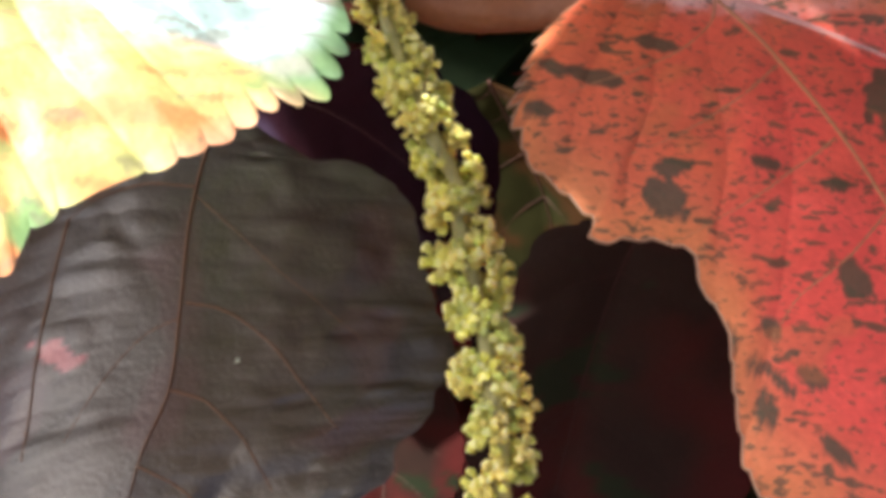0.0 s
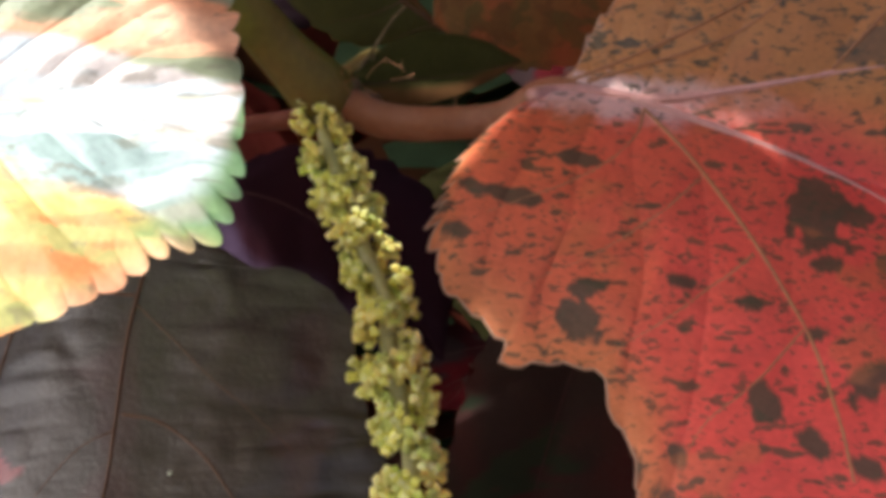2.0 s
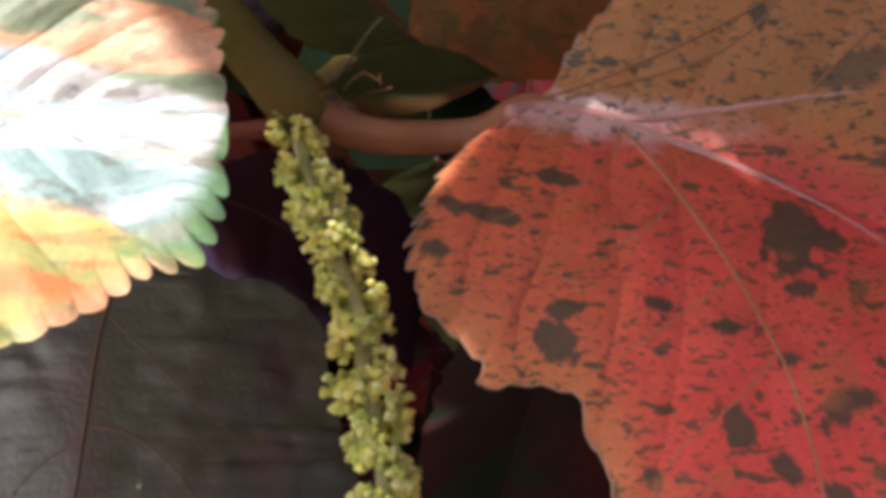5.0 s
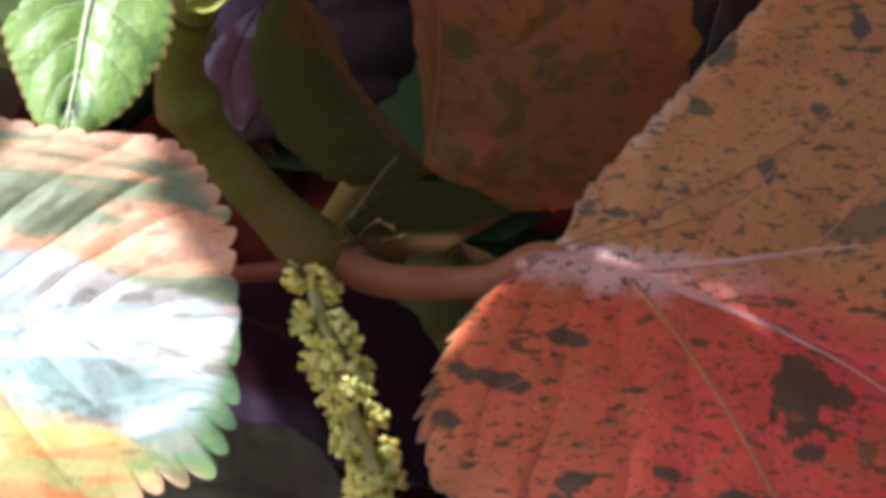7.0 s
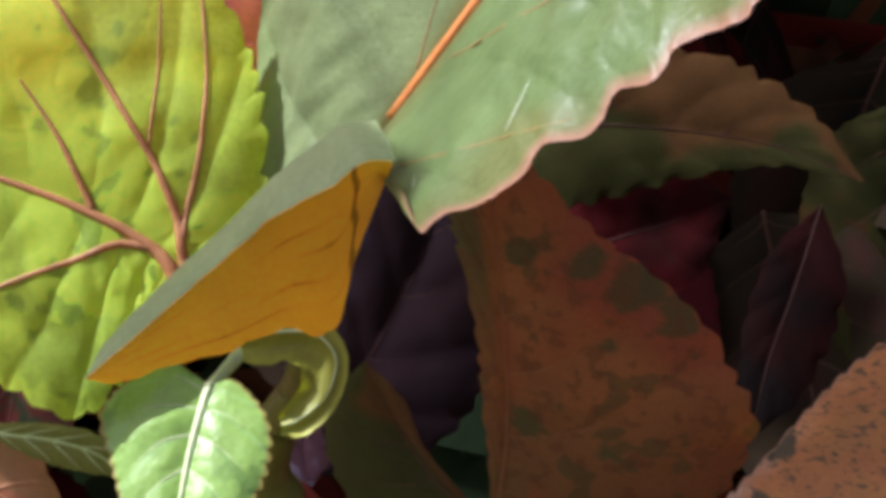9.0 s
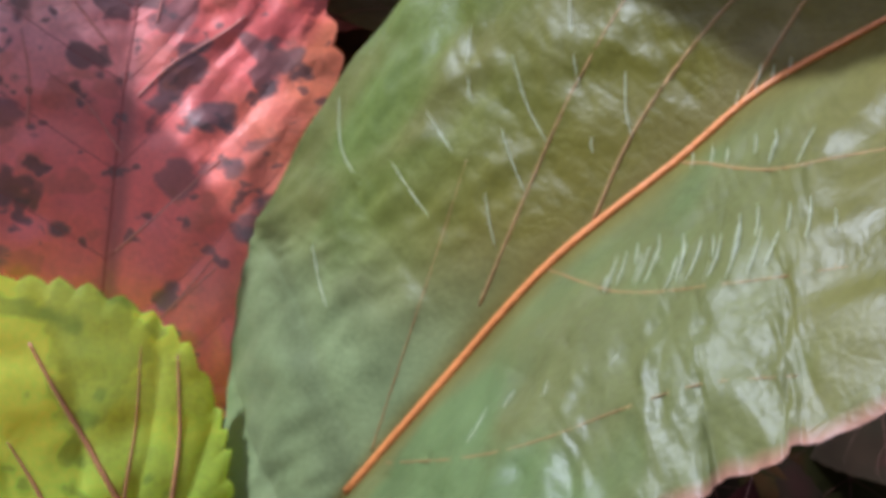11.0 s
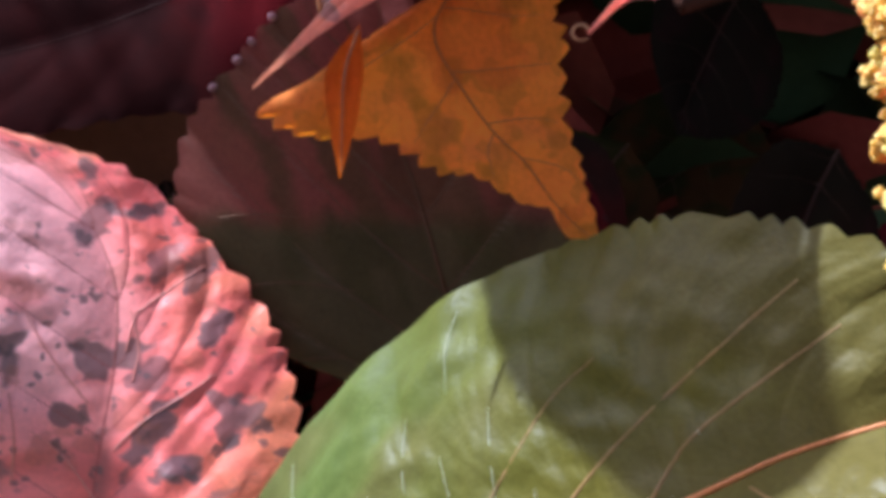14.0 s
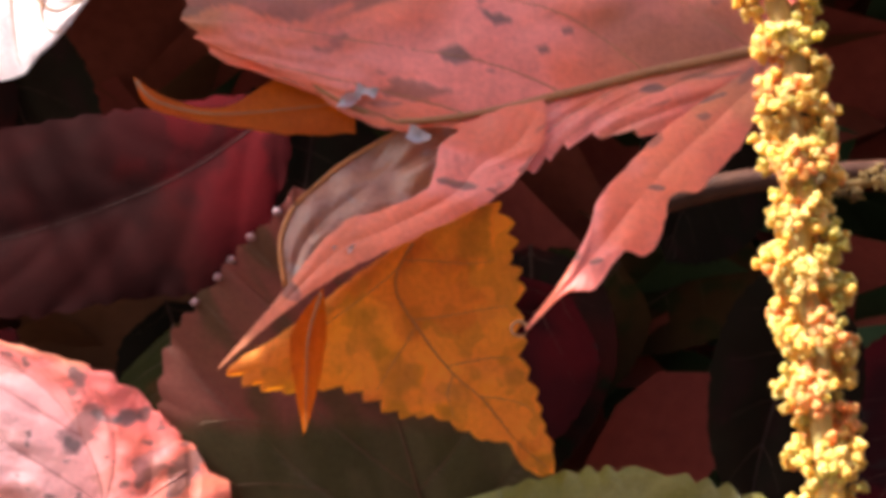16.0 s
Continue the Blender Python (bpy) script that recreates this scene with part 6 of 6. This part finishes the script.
# unseen branches, added so that the shading leaves hang from something
for points in ([(-13.5, 12.32, 17.59), (-21.47, 8.08, 26.94), (-28.21, 7.5, 36.85), (-24.1, 24, 51.59), (-24.1, 46, 61.59)],
               [(-9.06, 3.64, 13.56), (-17.03, -0.6, 22.91), (-23.77, -1.18, 32.82), (-21.44, 24, 47.56), (-21.44, 46, 57.56)],
               [(-13.28, 14.01, 20.31), (-21.25, 9.77, 29.66), (-27.99, 9.19, 39.57), (-23.97, 24, 54.31), (-23.97, 46, 64.31)],
               [(-13.22, 9.39, 12.71), (-21.77, 5.63, 21.78), (-28.51, 5.05, 31.69), (-24.28, 24, 46.43), (-24.28, 46, 56.43)],
               [(-3.56, 5.47, 25.08), (-11.53, 1.23, 34.43), (-18.27, 0.65, 44.34), (-18.14, 24, 59.08), (-18.14, 46, 69.08)],
               [(-10.49, 3.71, 14.27), (-18.46, -0.53, 23.62), (-25.2, -1.11, 33.53), (-22.29, 24, 48.27), (-22.29, 46, 58.27)],
               [(-10.24, 3.05, 16.96), (-18.21, -1.19, 26.31), (-24.95, -1.77, 36.22), (-22.14, 24, 50.96), (-22.14, 46, 60.96)],
               [(-10.9, 7.68, 17.25), (-18.87, 3.44, 26.6), (-25.61, 2.86, 36.51), (-22.54, 24, 51.25), (-22.54, 46, 61.25)],
               [(-10.21, 5.44, 16.41), (-18.18, 1.2, 25.76), (-24.92, 0.62, 35.67), (-22.13, 24, 50.41), (-22.13, 46, 60.41)],
               [(-11.56, 6.49, 18.51), (-19.24, 1.49, 27.63), (-25.98, 0.91, 37.54), (-22.76, 24, 52.28), (-22.76, 46, 62.28)],
               [(-13.36, 10.22, 15.89), (-21.33, 5.98, 25.24), (-28.07, 5.4, 35.15), (-24.02, 24, 49.89), (-24.02, 46, 59.89)],
               [(-1.74, 6.67, 29.75), (-9.71, 2.43, 39.1), (-16.45, 1.85, 49.01), (-17.04, 24, 63.75), (-17.04, 46, 73.75)]):
    stem("branch", "unseen thin branch added to carry a shading leaf", points, 0.028, 0.05, ((0.10, 0.035, 0.02), (0.15, 0.05, 0.03)))
stem("branch", "reddish-brown branch behind the flower spike", [(4.89, 14.4, 18.6), (6.05, 14.4, 18.97), (7.29, 14.4, 19.19), (9.4, 14.4, 19.37)], 0.24, 0.18, ((0.055, 0.022, 0.014), (0.075, 0.03, 0.018)))

# ---- flower spikes ----
BALL = bmesh.new()
bmesh.ops.create_icosphere(BALL, subdivisions=1, radius=1)
BALL_V = np.array([v.co[:] for v in BALL.verts])
BALL_F = [tuple(v.index for v in f.verts) for f in BALL.faces]
BALL.free()


def cluster_mesh(rng, radius, tones, tip):
    """A tuft of round, faintly lobed flower buds, x pointing out of the spike; metres."""
    verts, faces, colours = [], [], []
    mood = rng.choice(tones)
    for i in range(21):
        d = Vector((rng.uniform(-0.15, 1.0), rng.uniform(-1, 1), rng.uniform(-0.9, 0.9))).normalized()
        tone = np.array(mood if rng.random() < 0.6 else rng.choice(tones)) * rng.uniform(0.8, 1.12)
        reach = radius * (rng.uniform(0.95, 1.25) if rng.random() < 0.3 else rng.uniform(0.55, 0.95))
        side = d.orthogonal().normalized()
        ripe = rng.random() < 0.36
        lobes = [(d * reach * 0.8, radius * 0.22, 0.1)]
        for k in range(3):
            turned = side.copy()
            turned.rotate(Matrix.Rotation(k * 2.094 + i, 3, d))
            lobes.append((d * reach * rng.uniform(0.92, 1.04) + turned * radius * 0.12, radius * rng.uniform(0.14, 0.19), 1.0 if ripe else 0.2))
        for at, size, paleness in lobes:
            v = np.array(at) + size * BALL_V * (1 + 0.15 * np.sin(BALL_V[:, [0]] * 3 + i) * np.sin(BALL_V[:, [2]] * 4 + 2 * i))
            faces += [tuple(len(verts) + k for k in f) for f in BALL_F]
            verts += [tuple(x) for x in v]
            colours.append(mix(tone, tip, paleness * step(-0.3, 0.9, BALL_V @ np.array(d))))
    return mesh_of(np.array(verts), faces, np.concatenate(colours))


def spike(label, points, radius, axis_colour, tones, tip, step_cm, seed):
    """A hanging axis with tufts of buds that sit in knots, alternately to the one side and the other, with bare axis between."""
    rng = random.Random(seed)
    root = thing("flower_spike", points[0], label, "flower spike")
    u = np.linspace(0, 1, 120)
    line = rail(points, u)
    v, f = tube_data(line, radius * (0.2 + 0.2 * fbm(u * 25, u * 0, seed, 2)), 10)
    part("axis", mesh_of(local(v, root), f, np.tile(axis_colour, (len(v), 1))), BUD_GREEN, root, "pale green axis")
    kinds = [cluster_mesh(rng, radius * 0.0064, tones, tip) for _ in range(12)]
    for k in kinds:
        k.materials.append(BUD_GREEN)
    length = np.r_[0, np.cumsum(np.linalg.norm(np.diff(line, axis=0), axis=1))]
    pos, side = 0.12, 1.2
    while pos < length[-1] - 0.12:
        full = rng.uniform(0.85, 1.15)
        for k in range(4):
            turn = side + (-0.8, 0.1, 0.95, 2.6)[k] + rng.uniform(-0.25, 0.25)
            along = min(max(pos + (0.0, 0.1, -0.08, 0.24)[k] + rng.uniform(-0.05, 0.05), 0.05), length[-1] - 0.05)
            centre = np.array([np.interp(along, length, line[:, k]) for k in range(3)])
            ahead = np.array([np.interp(min(along + 0.2, length[-1]), length, line[:, k]) for k in range(3)]) - centre
            axis = Vector(ahead).normalized()
            out = axis.orthogonal().normalized()
            out.rotate(Matrix.Rotation(turn, 3, axis))
            basis = Matrix((out, axis.cross(out), axis)).transposed().to_4x4()
            ob = new("floret", rng.choice(kinds))
            ob.parent = root
            where = Vector(local(centre + np.array(out) * radius * (0.54 if k < 3 else 0.4) * full, root))
            size = full * rng.uniform(0.88, 1.12) * (1 if k < 3 else 0.72)
            ob.matrix_local = Matrix.Translation(where) @ basis @ Matrix.Rotation(rng.uniform(-0.5, 0.5), 4, "X") @ Matrix.Scale(size, 4)
        pos += step_cm * rng.uniform(0.85, 1.2)
        side += math.pi + rng.uniform(-0.45, 0.45)
    return root


spike("hanging yellow-green flower spike of tiny buds", [(-0.91, 16.9, -0.87), (-0.75, 16.47, -1.37), (-0.4, 15.82, -2.04), (-0.15, 15.28, -2.62), (0.13, 14.8, -3.1), (0.18, 14.38, -3.64), (0.33, 13.97, -4.1), (0.46, 13.51, -4.65), (0.51, 13.16, -5.08), (0.61, 12.78, -5.55), (0.63, 12.35, -6.1), (0.71, 11.89, -6.68), (0.76, 11.46, -7.24)], 0.355, (0.52, 0.50, 0.26), ((0.72, 0.71, 0.26), (0.64, 0.68, 0.24), (0.76, 0.70, 0.28)), (0.93, 0.91, 0.62), 0.34, 3)
spike("hanging golden-orange flower spike of tiny buds", [(4.98, 5.72, 19.74), (5.03, 5.79, 18.95), (5.07, 5.87, 18.24), (5.24, 5.92, 17.65), (5.17, 5.98, 17.08), (5.29, 6.04, 16.46), (5.24, 6.11, 15.84), (5.28, 6.16, 15.3), (5.41, 6.21, 14.76), (5.38, 6.27, 14.22), (5.44, 6.33, 13.65), (5.5, 6.38, 13.13), (5.54, 6.44, 12.52), (5.63, 6.49, 11.97), (5.68, 6.55, 11.38), (5.76, 6.61, 10.81)], 0.335, (0.50, 0.38, 0.14), ((0.68, 0.49, 0.115), (0.70, 0.36, 0.115), (0.59, 0.49, 0.115), (0.68, 0.47, 0.105)), (0.85, 0.71, 0.32), 0.30, 4)
spike("brownish flower spike in the shade behind", [(7.38, 12.8, 18.53), (8.08, 12.8, 18.58), (8.96, 12.8, 18.64), (10.08, 12.8, 18.57)], 0.24, (0.2, 0.12, 0.04), ((0.14, 0.08, 0.02), (0.25, 0.15, 0.04)), (0.3, 0.2, 0.08), 0.4, 5)

# ---- the inside of the shrub ----
rng = random.Random(11)
first = []
for i, paint in enumerate((paint_maroon, paint_dark, paint_crimson, paint_olive)):
    away = np.array([-14 + 9 * i, 36, 6 + 3 * (i % 2)])
    rails = [np.array(r) + away for r in (
        [(0, 0, 0), (0, 0.3, -2), (0.2, 0.4, -4.5), (0.1, 0, -7), (0, -0.8, -9.5)],
        [(0, 0, 0), (-2.6, -0.2, -1.4), (-3.4, -0.3, -4.4), (-2.2, -0.4, -7.4), (0, -0.8, -9.5)],
        [(0, 0, 0), (2.5, -0.1, -1.2), (3.3, -0.3, -4.2), (2.1, -0.4, -7.2), (0, -0.8, -9.5)])]
    # pigment halved: the shade inside the shrub is put into the colour
    root, _ = leaf("shrub_leaf", "leaf inside the shrub, darkened to stand for shade", *rails, dim(paint, 0.5), LEAF_DEEP_SHADE, VEIN_DARK,
                   group="leaves inside the shrub", veins=6, teeth=0.6, bite=0.12, rib=0.06, vein=0.02, along=80, across=10, seed=30 + i)
    first.append(root)
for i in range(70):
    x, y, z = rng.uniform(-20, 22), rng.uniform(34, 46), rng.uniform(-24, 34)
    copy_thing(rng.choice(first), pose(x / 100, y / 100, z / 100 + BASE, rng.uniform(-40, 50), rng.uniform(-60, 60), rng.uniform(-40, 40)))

# the mass of the shrub behind and to both sides
verts, faces, colours = [], [], []
outline = np.array([(0, 0, 0), (-0.30, 0.05, 0.25), (-0.34, 0.08, 0.5), (-0.2, 0.04, 0.78), (0, -0.08, 1), (0.2, 0.04, 0.78), (0.34, 0.08, 0.5), (0.30, 0.05, 0.25)])
inner = np.array([(0, 0.0, 0.25), (0, 0.02, 0.5), (0, -0.01, 0.78)])
LEAF_FACES = [(0, 8, 1), (1, 8, 9, 2), (2, 9, 10, 3), (3, 10, 4), (0, 7, 8), (7, 6, 9, 8), (6, 5, 10, 9), (5, 4, 10)]
for i in range(13000):
    at = Vector((rng.uniform(-1.05, 1.05), rng.uniform(0.42, 1.3), rng.uniform(0.02, 1.62)))
    if i % 5 == 0:
        at = Vector((rng.uniform(0.32, 1.0), rng.uniform(0.15, 0.6), rng.uniform(0.02, 1.4)))
    elif i % 6 == 1:
        # unseen canopy overhead, added to keep the sun off the inside
        at = Vector((rng.uniform(-0.6, 0.7), rng.uniform(0.18, 0.55), rng.uniform(1.1, 1.4)))
    elif i % 5 == 2:
        at = Vector((rng.uniform(-0.5, 0.5), rng.uniform(0.42, 0.6), rng.uniform(0.3, 1.3)))
    # the crown is rounded and lumpy, not square
    out = at - Vector((0, 0.62, 0.74))
    lump = 1 + 0.10 * math.sin(7 * at.x + 3 * at.z) + 0.08 * math.sin(9 * at.z - 4 * at.y) + 0.06 * math.sin(11 * at.y + 5 * at.x)
    reach = (abs(out.x / 0.98) ** 2.6 + abs(out.y / 0.64) ** 2.6 + abs(out.z / 0.84) ** 2.6) ** (1 / 2.6)
    if reach > lump * rng.uniform(0.93, 1.04):
        continue
    turn = Euler((rng.uniform(-2.6, -0.9), rng.uniform(-0.8, 0.8), rng.uniform(-1.2, 1.2))).to_matrix()
    size = rng.uniform(0.08, 0.15)
    faces += [tuple(len(verts) + k for k in f) for f in LEAF_FACES]
    verts += [at + turn @ (Vector(q) * size) for q in np.concatenate([outline, inner])]
    colours += [np.array(rng.choice(((0.24, 0.058, 0.038), (0.044, 0.070, 0.034), (0.18, 0.074, 0.038), (0.27, 0.055, 0.042))))] * 11
mass = new("shrub_foliage", mesh_of(verts, faces, np.array(colours)))
mass.data.materials.append(LEAF_DEEP_SHADE)
tagged(mass, "dense dark red and green foliage of the shrub", "foliage", kind="stuff")
